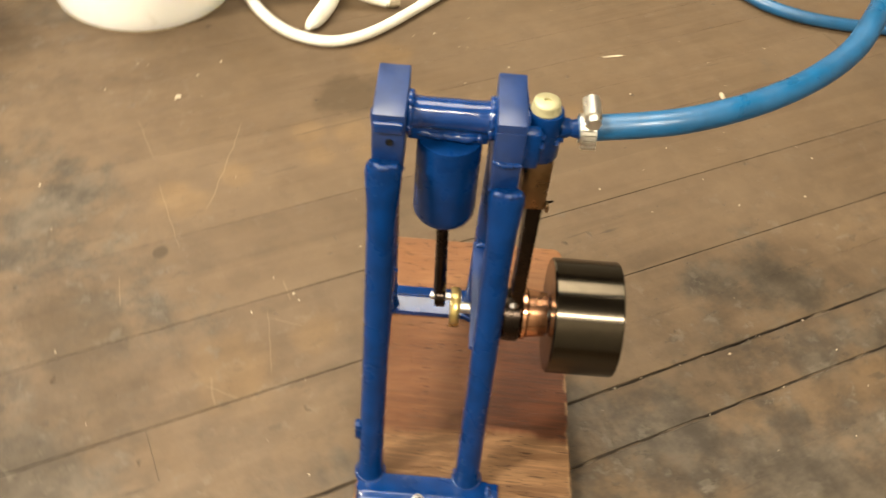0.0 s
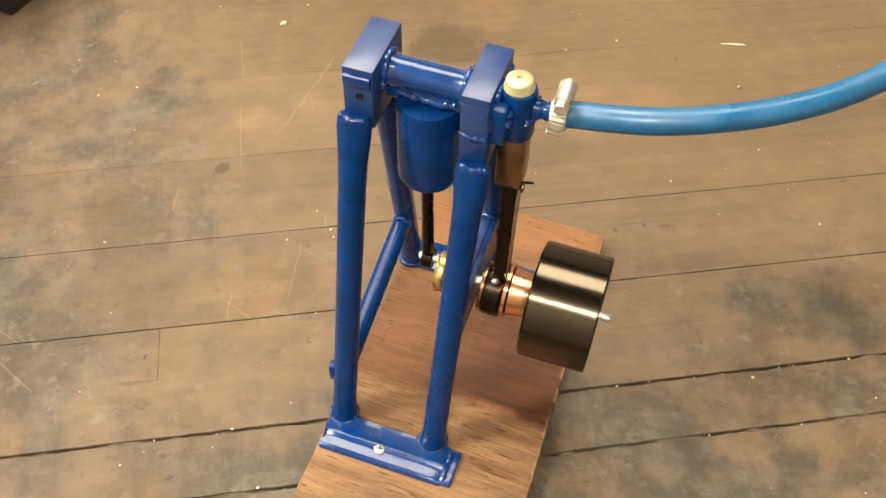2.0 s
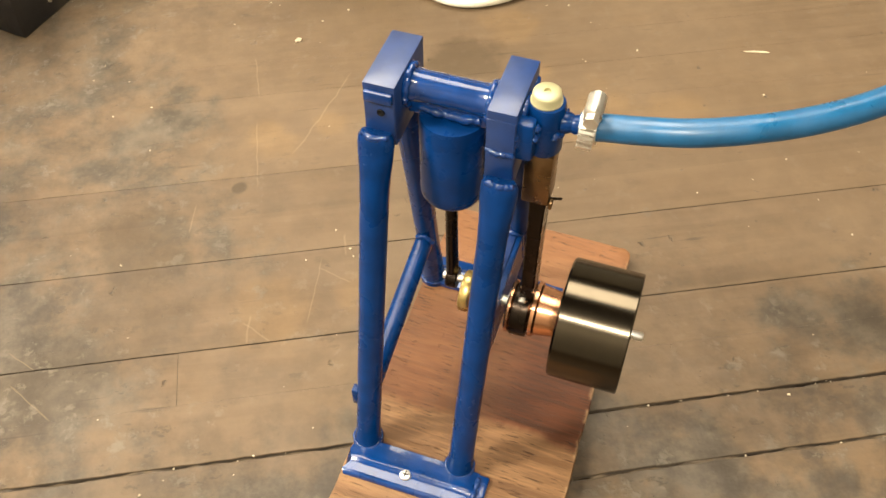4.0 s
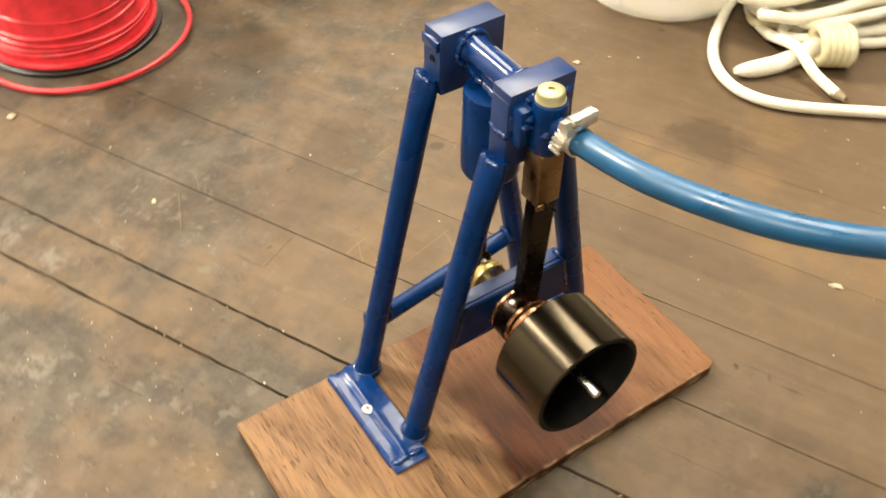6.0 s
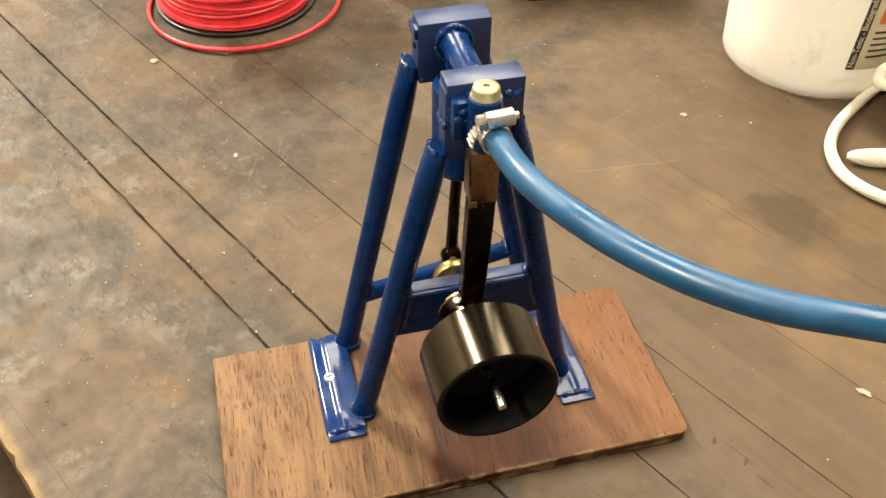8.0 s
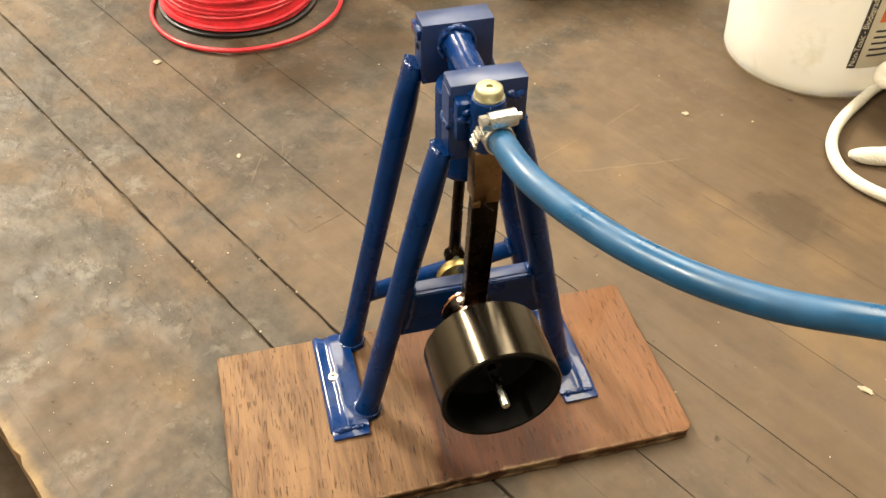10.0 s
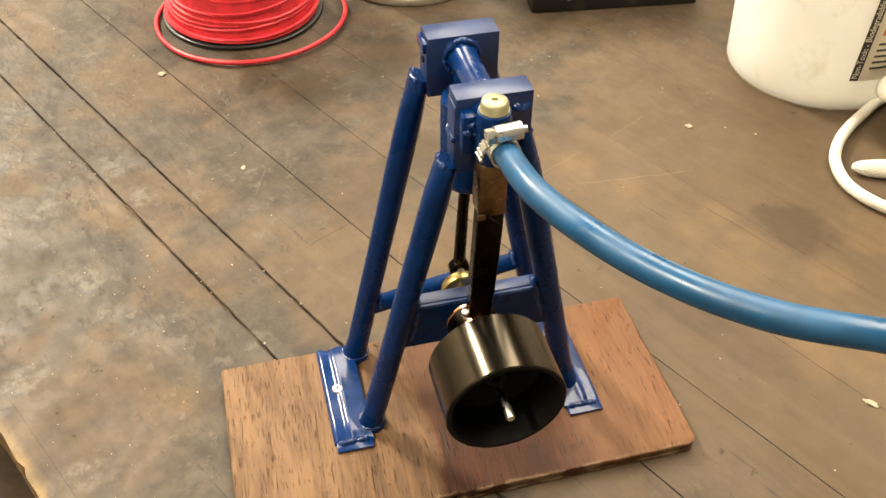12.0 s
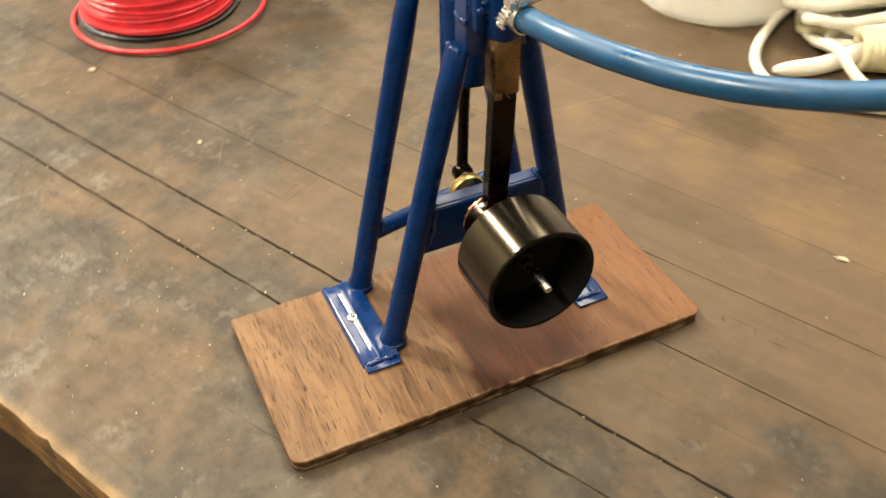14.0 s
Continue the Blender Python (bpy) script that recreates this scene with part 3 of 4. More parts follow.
def slab(z0, z1, inset, seed):
    """A board outline with rounded, knocked corners and a worn front edge."""
    rng = random.Random(seed)
    pts = []
    for cx, cy, a0, r in ((BX1, BY0, -90, 0.0085), (BX1, BY1, 0, 0.0050), (BX0, BY1, 90, 0.0030), (BX0, BY0, 180, 0.0110)):
        ox, oy = cx + (-r if cx > 0.1 else r), cy + (-r if cy > 0.1 else r)
        pts += [(ox + r * math.cos(radians(a0 + k * 15)), oy + r * math.sin(radians(a0 + k * 15))) for k in range(7)]
    full = []
    for (x0, y0), (x1, y1) in zip(pts, pts[1:] + pts[:1]):
        n = max(1, int(math.hypot(x1 - x0, y1 - y0) / 0.004))
        full += [(x0 + (x1 - x0) * k / n, y0 + (y1 - y0) * k / n) for k in range(n)]
    cx, cy = (BX0 + BX1) / 2, (BY0 + BY1) / 2
    out = []
    for x, y in full:
        s = inset + 0.0008 * max(0.0, noise.noise((x * 38, y * 38, seed * 3.1))) + rng.uniform(0, 0.0003)
        if y < BY0 + 0.002:
            # splintered front edge, with a notch where the stain begins
            s += 0.0013 * max(0.0, noise.noise((x * 90, 2.0, seed * 5.7))) + (0.0022 * max(0.0, 1 - abs(x - 0.160) / 0.007) if z1 > 0.008 else 0)
        out.append((x - math.copysign(min(s, abs(x - cx)), x - cx), y - math.copysign(min(s, abs(y - cy)), y - cy)))
    bm = bmesh.new()
    e = 0.0007
    lev = [(z0, e), (z0 + e, 0), (z1 - e, 0), (z1, e)]
    rings = [[bm.verts.new((cx + (x - cx) * (1 - d / 0.15), cy + (y - cy) * (1 - d / 0.08), z)) for x, y in out] for z, d in lev]
    n = len(out)
    for a, b in zip(rings, rings[1:]):
        for j in range(n):
            bm.faces.new((a[j], a[(j + 1) % n], b[(j + 1) % n], b[j]))
    bm.faces.new(rings[0][::-1])
    bm.faces.new(rings[-1])
    return bm


def base_board():
    core = part("base_board", slab(0.0036, 0.0084, 0.0010, 1), PLY_DARK, EN, "worn plywood base board with pored grain")
    part("ply", slab(0.0002, 0.0035, 0.0004, 2), PLY_DARK, core)
    part("ply", slab(0.0085, TH, 0.0, 3), PLY, core)


def leg(top, foot, name="leg"):
    """Tube leg, squeezed flat where it meets the block."""
    t, f = Vector(top), Vector(foot)
    d = t - f
    pts, rs = [], []
    for s, r in ((0, 0.0118), (0.012, 0.0108), (0.03, 0.0098), (0.06, 0.0091), (0.3, 0.0089), (0.6, 0.0090), (0.82, 0.0092), (0.89, 0.0099), (0.935, 0.0111), (0.97, 0.0117), (0.988, 0.0113), (1.0, 0.0094)):
        pts.append(f + d * s), rs.append(r)
    bm = tube(bmesh.new(), pts, rs, 20)
    for v in bm.verts:
        # swaged end: wide along the shaft, thin across it
        s = (v.co - f).dot(d) / d.length_squared
        k = max(0.0, min(1.0, (s - 0.84) / 0.14))
        k = k * k * (3 - 2 * k)
        c = f + d * s
        v.co = Vector((c.x + (v.co.x - c.x) * (1 - 0.42 * k), c.y + (v.co.y - c.y) * (1 - 0.02 * k), v.co.z))
    ob = part(name, bm, BLUE, EN)
    side = -1 if t.x < 0.19 else 1
    part("weld_bead", weld(bmesh.new(), [t + Vector((side * 0.0030, -0.0085, 0.0)), t + Vector((side * 0.0052, 0, -0.0005)), t + Vector((side * 0.0030, 0.0085, 0.0))], 0.0024, int(t.y * 900) + side), BLUE_GLOSS, ob)
    return ob


def weld_ring(c, r, axis, bead, seed, parent):
    m = axis.to_track_quat("Z", "Y").to_matrix()
    pts = [Vector(c) + m @ Vector((r * math.cos(a), r * math.sin(a), 0)) for a in (k * math.pi / 8 for k in range(17))]
    part("weld_bead", weld(bmesh.new(), pts, bead, seed), BLUE_GLOSS, parent)


def foot_bracket(x, inner, y0, y1):
    """Length of steel angle: flat on the board, with a turned-up lip under the legs."""
    s = 1 if inner > x else -1
    lo, hi = min(x, inner), max(x, inner)
    bm = bmesh.new()
    prof = [(x, TH), (x + s * 0.0001, TH + 0.0022), (x + s * 0.0006, TH + 0.0038), (x + s * 0.0018, TH + 0.0050), (x + s * 0.0036, TH + 0.0054), (x + s * 0.0095, TH + 0.0050), (x + s * 0.0118, TH + 0.0056), (x + s * 0.0128, TH + 0.0064),
            (x + s * 0.0142, TH + 0.0068), (x + s * 0.0160, TH + 0.0064), (x + s * 0.0200, TH + 0.0056), (inner, TH + 0.0050), (inner, TH)]
    rng = random.Random(int(x * 1000))
    rows = []
    np_ = len(prof)
    for i in range(13):
        y = y0 + (y1 - y0) * i / 12
        dz = -0.0022 if i in (0, 12) else 0
        rows.append([bm.verts.new((px, y + (0.002 * math.sin(px * 400) if i in (0, 12) else 0), max(TH + 0.0003, pz + dz + rng.uniform(-1, 1) * 0.00012) if k not in (0, np_ - 1) else TH + 0.0002)) for k, (px, pz) in enumerate(prof)])
    for a, b in zip(rows, rows[1:]):
        for j in range(np_):
            bm.faces.new((a[j], a[(j + 1) % np_], b[(j + 1) % np_], b[j]))
    bm.faces.new(rows[0][::-1]), bm.faces.new(rows[-1])
    ob = part("foot_bracket", bm, BLUE_GLOSS, EN, "glossy blue steel angle foot", smooth=True)
    sx, sy = x + s * 0.0115, (y0 + y1) / 2 + 0.003
    bm = lathe(bmesh.new(), [(0, 0), (0.0042, 0), (0.0046, 0.0008), (0.0040, 0.0018), (0.0022, 0.0024), (0, 0.0025)], pose(sx, sy, TH + 0.0048), 20)
    screw = part("screw", bm, STEEL, ob, "white crosshead screw")
    xa = (x + inner) / 2
    bm = box(bmesh.new(), (lo + 0.0012, y0 - 0.0085, TH + 0.0002), (hi - 0.0006, y0 + 0.0015, TH + 0.0027), 0.0009)
    for v in bm.verts:
        v.co.z = max(TH + 0.0002, v.co.z + 0.0006 * noise.noise(v.co * 300))
    part("foot_tab", bm, BLUE_GLOSS, ob, "glossy blue welded tab")
    part("weld_bead", weld(bmesh.new(), [(x + s * 0.003, y0 - 0.0005, TH + 0.0022), (xa, y0 - 0.0008, TH + 0.0030), (inner - s * 0.003, y0 - 0.0003, TH + 0.0028)], 0.0026, int(x * 3000)), BLUE_GLOSS, ob)
    # Raised dark bars paint the shade of the cross slots.
    bm = bmesh.new()
    box(bm, (sx - 0.0026, sy - 0.0005, TH + 0.0068), (sx + 0.0026, sy + 0.0005, TH + 0.0076))
    box(bm, (sx - 0.0005, sy - 0.0026, TH + 0.0068), (sx + 0.0005, sy + 0.0026, TH + 0.0077))
    part("screw_cross_shade", bm, INK, ob)
    return ob


def frame_tops():
    for y0, y1, z0 in ((0.0695, 0.0870, 0.263), (0.1405, 0.160, 0.274)):
        bm = box(bmesh.new(), (0.1735, y0, z0), (0.2225, y1, 0.3185), 0.0009, seg=2)
        box(bm, (0.1728, y0 + 0.0006, z0 + 0.004), (0.1740, y1 - 0.0006, 0.3125), 0.0003)
        blk = part("top_block", bm, BLUE_SATIN, EN, "squared blue steel block")
        ym = (y0 + y1) / 2
        if z0 > 0.27:
            part("shoulder", box(bmesh.new(), (0.1702, y0 + 0.0010, 0.3070), (0.1740, y1 - 0.0012, 0.3145), 0.0012), BLUE_GLOSS, blk)
            # No hole is cut: a black disc paints the shade inside it.
            bm = lathe(bmesh.new(), [(0, 0.0004), (0.0014, 0.0004), (0.0022, 0.0008), (0.0025, 0.0)], Matrix.Translation((0.1726, ym - 0.001, 0.299)) @ Matrix.Rotation(radians(-90), 4, "Y"), 16)
            part("pin_hole_shade", bm, FLY_IN, blk)
        else:
            part("weld_bead", weld(bmesh.new(), [(0.1732, y0, 0.289), (0.1728, ym, 0.2880), (0.1732, y1, 0.2895)], 0.0022, 77), BLUE_GLOSS, blk)
        for x in (0.1755, 0.2205):
            part("weld_bead", weld(bmesh.new(), [(x, y0 - 0.0005, z0 + 0.003), (x, ym, z0 + 0.0005), (x, y1 + 0.0005, z0 + 0.003)], 0.0025, int(x * 5000 + y0 * 999)), BLUE_GLOSS, blk)
    ends = [(0.0866, 0.0152), (0.0882, 0.0128), (0.0905, 0.0111), (0.0935, 0.0101), (0.098, 0.0098), (0.132, 0.0098), (0.1362, 0.0102), (0.1388, 0.0114), (0.1402, 0.0132), (0.1412, 0.0150)]
    bm = tube(bmesh.new(), [(0.1965, y, 0.3040) for y, _ in ends], [q for _, q in ends], 28)
    for v in bm.verts:
        if abs(v.co.y - 0.114) > 0.02:
            v.co.z += 0.0010 * noise.noise(v.co * 260)
            v.co.x += 0.0010 * noise.noise(v.co * 260 + Vector((5, 0, 0)))
            v.co.z = min(v.co.z, 0.3172)
    box(bm, (0.1900, 0.0900, 0.2870), (0.2030, 0.1400, 0.2985), 0.002)
    for y, seed in ((0.0892, 51), (0.1386, 52)):
        weld_ring((0.1965, y, 0.3035), 0.0118, Vector((0, 1, 0)), 0.0022, seed, EN)
    part("cross_tube", bm, BLUE_GLOSS, EN, "glossy blue round tube welded between the blocks")


def cylinder_and_rod():
    cx, cy = 0.1965, 0.1135
    prof = [(0, 0.2235), (0.0135, 0.2235), (0.0172, 0.2215), (0.0190, 0.2220), (0.0202, 0.2245), (0.0204, 0.228), (0.0204, 0.2862), (0.0199, 0.2880), (0.0, 0.2884)]
    c = part("cylinder", lathe(bmesh.new(), prof, pose(cx, cy, 0), 56), BLUE, EN, "blue cylinder hanging under the tube")
    part("gland", lathe(bmesh.new(), [(0, 0.2160), (0.0060, 0.2160), (0.0072, 0.2172), (0.0085, 0.2238), (0, 0.2238)], pose(cx, cy, 0), 28), COPPER, c, "copper gland ring")
    part("weld_bead", weld(bmesh.new(), [(cx - 0.006, 0.094, 0.2930), (cx - 0.0070, 0.105, 0.2925), (cx - 0.0070, 0.118, 0.2925), (cx - 0.006, 0.134, 0.2930)], 0.0030, 11), BLUE_GLOSS, c)
    rod = part("connecting_rod", tube(bmesh.new(), [(cx - 0.002, cy, 0.224), (cx - 0.004, 0.1125, 0.19), (0.1905, 0.1110, 0.142)], [0.0042, 0.0042, 0.0046], 16), BLACK_ROD, EN, "oily black piston rod")
    part("rod_end", lathe(bmesh.new(), [(0, -0.004), (0.0072, -0.004), (0.0080, -0.003), (0.0080, 0.003), (0.0072, 0.004), (0, 0.004)], along_y(0.1905, 0.1105, 0.138), 24), BLACK_ROD, rod)
    x, z = SHAFT
    bm = bmesh.new()
    prof = [(0, -0.0035), (0.0140, -0.0035), (0.0150, -0.0025), (0.0150, 0.0025), (0.0140, 0.0035), (0, 0.0035)]
    lathe(bm, prof, along_y(x, 0.0990, z), 48)
    for v in bm.verts:
        r = math.hypot(v.co.x - x, v.co.z - z)
        if r > 0.0145:
            a = round(math.atan2(v.co.z - z, v.co.x - x) / (2 * math.pi) * 48)
            if a % 2:
                v.co.x, v.co.z = x + (v.co.x - x) * 0.955, z + (v.co.z - z) * 0.955
    d = part("crank_disc", bm, BRASS, EN, "knurled brass crank disc")
    part("crank_pin", tube(bmesh.new(), [(0.1905, 0.0950, 0.138), (0.1905, 0.1175, 0.138)], 0.0028, 14), STEEL, d)
    part("crankshaft", tube(bmesh.new(), [(x, 0.099, z), (x, 0.014, z)], 0.0042, 18), STEEL, EN)


def bearing_bars():
    x, z = SHAFT
    bm = bmesh.new()
    # angle section: upright web and a flat top flange
    web = [[bm.verts.new((px, py, pz)) for px, pz in ((0.1335, 0.1010), (0.2560, 0.1010), (0.2475, 0.1410), (0.1435, 0.1410))] for py in (0.0730, 0.0772)]
    bm.faces.new(web[0]), bm.faces.new(web[1][::-1])
    for q in range(4):
        bm.faces.new((web[0][q], web[1][q], web[1][(q + 1) % 4], web[0][(q + 1) % 4]))
    bmesh.ops.bevel(bm, geom=bm.edges[:], offset=0.0009, segments=2, affect="EDGES")
    bar = part("bearing_bar", bm, BLUE, EN, "blue steel angle carrying the shaft")
    part("top_flange", box(bmesh.new(), (0.1450, 0.0773, 0.1365), (0.2440, 0.0880, 0.1410), 0.0010), BLUE_SATIN, bar)
    for px, d in ((0.1500, 1), (0.2400, -1)):
        part("weld_bead", weld(bmesh.new(), [(px - d * 0.006, 0.0735, 0.108), (px - d * 0.002, 0.0732, 0.125), (px + d * 0.001, 0.076, 0.1415), (px + d * 0.001, 0.086, 0.1418)], 0.0020, int(px * 7777)), BLUE_GLOSS, bar)
    part("bush", lathe(bmesh.new(), [(0.0043, 0), (0.0100, 0), (0.0108, 0.0012), (0.0108, 0.009), (0.0100, 0.010), (0.0043, 0.010)], along_y(x, 0.0689, z), 32), STEEL, bar)
    bm = tube(bmesh.new(), [(0.126, 0.1525, 0.0680), (0.2600, 0.1545, 0.0920)], 0.0074, 16)
    rod = part("brace_tube", bm, BLUE, EN)
    part("weld_bead", weld(bmesh.new(), [(0.2490, 0.146, 0.093), (0.2485, 0.152, 0.099), (0.2495, 0.160, 0.096)], 0.0024, 21), BLUE_GLOSS, rod)
    part("weld_bead", weld(bmesh.new(), [(0.1350, 0.146, 0.070), (0.1350, 0.150, 0.078), (0.1350, 0.158, 0.078)], 0.0022, 22), BLUE_GLOSS, rod)
    part("stub", box(bmesh.new(), (0.1180, 0.1595, 0.050), (0.1250, 0.1650, 0.068), 0.001), BLUE, EN)


def wheel():
    x, z = SHAFT
    fr, bk, r = -0.0185, 0.0305, 0.0425
    # cup-shaped: rim, recess and hub, turned round the shaft; height runs towards the open front
    h = bk - fr
    prof = [(0.0042, 0), (r - 0.0015, 0), (r, 0.0015), (r, h - 0.0010), (r - 0.0008, h)]
    w = part("flywheel", lathe(bmesh.new(), prof, along_y(x, bk, z), 96), FLY, EN, "turned dark steel flywheel with a hollow front")
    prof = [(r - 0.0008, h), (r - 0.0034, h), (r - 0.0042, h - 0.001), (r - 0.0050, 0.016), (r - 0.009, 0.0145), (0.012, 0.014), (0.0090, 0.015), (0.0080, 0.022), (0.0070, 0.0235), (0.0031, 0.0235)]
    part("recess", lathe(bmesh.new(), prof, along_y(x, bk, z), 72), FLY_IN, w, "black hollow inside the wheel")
    part("shaft_end", lathe(bmesh.new(), [(0.0031, 0.0), (0.0031, 0.0290), (0.0026, 0.0300), (0, 0.0300)], along_y(x, 0.0030, z), 24), STEEL, w, "bright steel shaft end")
    part("grub_screw", lathe(bmesh.new(), [(0, 0), (0.0028, 0), (0.0028, 0.0035), (0.0016, 0.0040), (0, 0.0030)], along_y(x - 0.027, 0.019, z - 0.022), 14), STEEL, w)


def eccentric():
    x, z = SHAFT
    zc = z - 0.002
    bm = lathe(bmesh.new(), [(0.0044, 0), (0.0180, 0), (0.0190, 0.0008), (0.0190, 0.0026), (0.0180, 0.0034), (0.0044, 0.0034)], along_y(x - 0.001, 0.0675, zc), 44)
    e = part("eccentric", bm, COPPER, EN, "copper eccentric sheave on the shaft")
    part("strap", lathe(bmesh.new(), [(0.0044, 0), (0.0185, 0), (0.0195, 0.001), (0.0195, 0.0115), (0.0185, 0.0125), (0.0044, 0.0125)], along_y(x - 0.001, 0.0640, zc), 44), BLACK_ROD, e, "oily black strap round the sheave")
    part("flange", lathe(bmesh.new(), [(0.0044, 0), (0.0185, 0), (0.0198, 0.001), (0.0198, 0.0035), (0.0180, 0.0050), (0.0172, 0.011), (0.0160, 0.0190), (0.0044, 0.0190)], along_y(x, 0.0510, z), 44), COPPER, e)
    part("weld_bead", weld(bmesh.new(), [(x - 0.010, 0.058, z + 0.0155), (x - 0.003, 0.056, z + 0.0185), (x + 0.008, 0.057, z + 0.0170)], 0.0028, 31), STEEL, e, "bright brazed joint")


def valve():
    vx, vy = 0.1935, 0.0575
    bm = lathe(bmesh.new(), [(0, 0.281), (0.0098, 0.281), (0.0108, 0.283), (0.0108, 0.3130), (0.0100, 0.3160), (0, 0.3160)], pose(vx, vy, 0), 32)
    body = part("valve_head", bm, BLUE, EN, "blue painted valve head")
    for s, pts in enumerate(([(0.184, 0.0695, 0.309), (0.190, 0.0690, 0.3125), (0.198, 0.0690, 0.312), (0.204, 0.0695, 0.3085)], [(0.1815, 0.0660, 0.286), (0.1830, 0.0620, 0.300), (0.1850, 0.0640, 0.311)], [(0.2055, 0.0660, 0.286), (0.2045, 0.0630, 0.300), (0.2030, 0.0650, 0.310)], [(0.179, 0.0700, 0.307), (0.1765, 0.0702, 0.300), (0.1775, 0.0700, 0.290)], [(0.2095, 0.0700, 0.309), (0.2145, 0.0702, 0.306), (0.2190, 0.0702, 0.307)])):
        part("weld_bead", weld(bmesh.new(), pts, 0.0030, 40 + s), BLUE_GLOSS, body)
    rng = random.Random(66)
    for n in range(11):
        x, z = rng.uniform(0.1765, 0.207), rng.uniform(0.294, 0.3105)
        y = (0.0596 if x < 0.1842 else 0.0690) if abs(x - vx) > 0.0105 else vy - math.sqrt(0.0108 ** 2 - (x - vx) ** 2) - 0.0003
        part("weld_bead", weld(bmesh.new(), [(x - 0.002, y + 0.0006, z - 0.0012), (x, y, z), (x + 0.0024, y + 0.0006, z + rng.uniform(-0.002, 0.002))], 0.0022, 80 + n), BLUE_GLOSS, body)
    bm = bmesh.new()
    box(bm, (0.1750, 0.0600, 0.284), (0.1845, 0.0714, 0.3115), 0.0022)
    part("side_lug", bm, BLUE, body)
    m = pose(vx + 0.0005, vy + 0.001, 0)
    bm = lathe(bmesh.new(), [(0, 0.3161), (0.0088, 0.3161), (0.0088, 0.3172), (0.0086, 0.3175), (0.0084, 0.3206), (0.0080, 0.3222), (0.0070, 0.3230), (0.0021, 0.3231), (0.0019, 0.3215), (0, 0.3215)], m, 24)
    plug = part("valve_plug", bm, PLUG, EN, "pale brass plug with a hole in its top")
    part("washer", lathe(bmesh.new(), [(0.006, 0.31605), (0.0091, 0.31605), (0.0091, 0.3170), (0.006, 0.3170)], m, 28), PLUG, plug)
    bm = box(bmesh.new(), (vx - 0.0090, vy - 0.0085, 0.2405), (vx + 0.0090, vy + 0.0085, 0.2815), 0.0012)
    tube_ = part("valve_body", bm, BRONZE, EN, "square bronze valve body")
    part("tab", box(bmesh.new(), (vx - 0.0105, vy - 0.0110, 0.2400), (vx - 0.0050, vy - 0.0086, 0.2450), 0.0008), BRONZE, tube_)
    part("split_pin", tube(bmesh.new(), smooth_line([(vx - 0.004, vy - 0.006, 0.2425), (vx - 0.001, vy - 0.012, 0.2410), (vx + 0.002, vy - 0.0145, 0.2385)], 4), 0.0009, 8), BLACK_ROD, tube_)
    bm = bmesh.new()
    rows = []
    for z, hx, hy, ox in ((0.2455, 0.0084, 0.0055, 0.0), (0.2300, 0.0090, 0.0048, -0.0005), (0.2000, 0.0090, 0.0046, -0.0015), (0.1650, 0.0086, 0.0046, -0.003), (0.1440, 0.0082, 0.0048, -0.004)):
        rows.append([bm.verts.new((vx + ox + sx * hx, vy - 0.002 + sy * hy, z)) for sx, sy in ((-1, -1), (1, -1), (1, 1), (-1, 1))])
    for a, b in zip(rows, rows[1:]):
        for j in range(4):
            bm.faces.new((a[j], a[(j + 1) % 4], b[(j + 1) % 4], b[j]))
    bm.faces.new(rows[0]), bm.faces.new(rows[-1][::-1])
    bmesh.ops.bevel(bm, geom=bm.edges[:], offset=0.0008, segments=1, affect="EDGES")
    part("valve_rod", bm, BLACK_ROD, EN, "oily black flat valve rod")
    bm = lathe(bmesh.new(), [(0.0030, 0), (0.0062, 0.0), (0.0062, 0.004), (0.0050, 0.006), (0.0058, 0.008), (0.0058, 0.020), (0.0030, 0.020)], along_y(vx - 0.001, 0.0480, 0.3045), 20)
    part("hose_tail", bm, BLUE, EN)


def engine():
    base_board()
    foot_bracket(0.0785, 0.1095, 0.0625, 0.1600)
    foot_bracket(0.2985, 0.2680, 0.0530, 0.1600)
    leg((0.1700, 0.0758, 0.2700), (0.1110, 0.0785, 0.0125))
    leg((0.2185, 0.0780, 0.2860), (0.2765, 0.0785, 0.0125))
    leg((0.1704, 0.1520, 0.2855), (0.1115, 0.1525, 0.0125))
    leg((0.2185, 0.1540, 0.2860), (0.2765, 0.1550, 0.0125))
    for n, (fx, fy) in enumerate(((0.1115, 0.0785), (0.2760, 0.0785), (0.1120, 0.1525), (0.2760, 0.1550))):
        weld_ring((fx, fy, TH + 0.0046), 0.0106, Vector((0, 0, 1)), 0.0012, 60 + n, EN)
    frame_tops()
    cylinder_and_rod()
    bearing_bars()
    eccentric()
    valve()
    wheel()


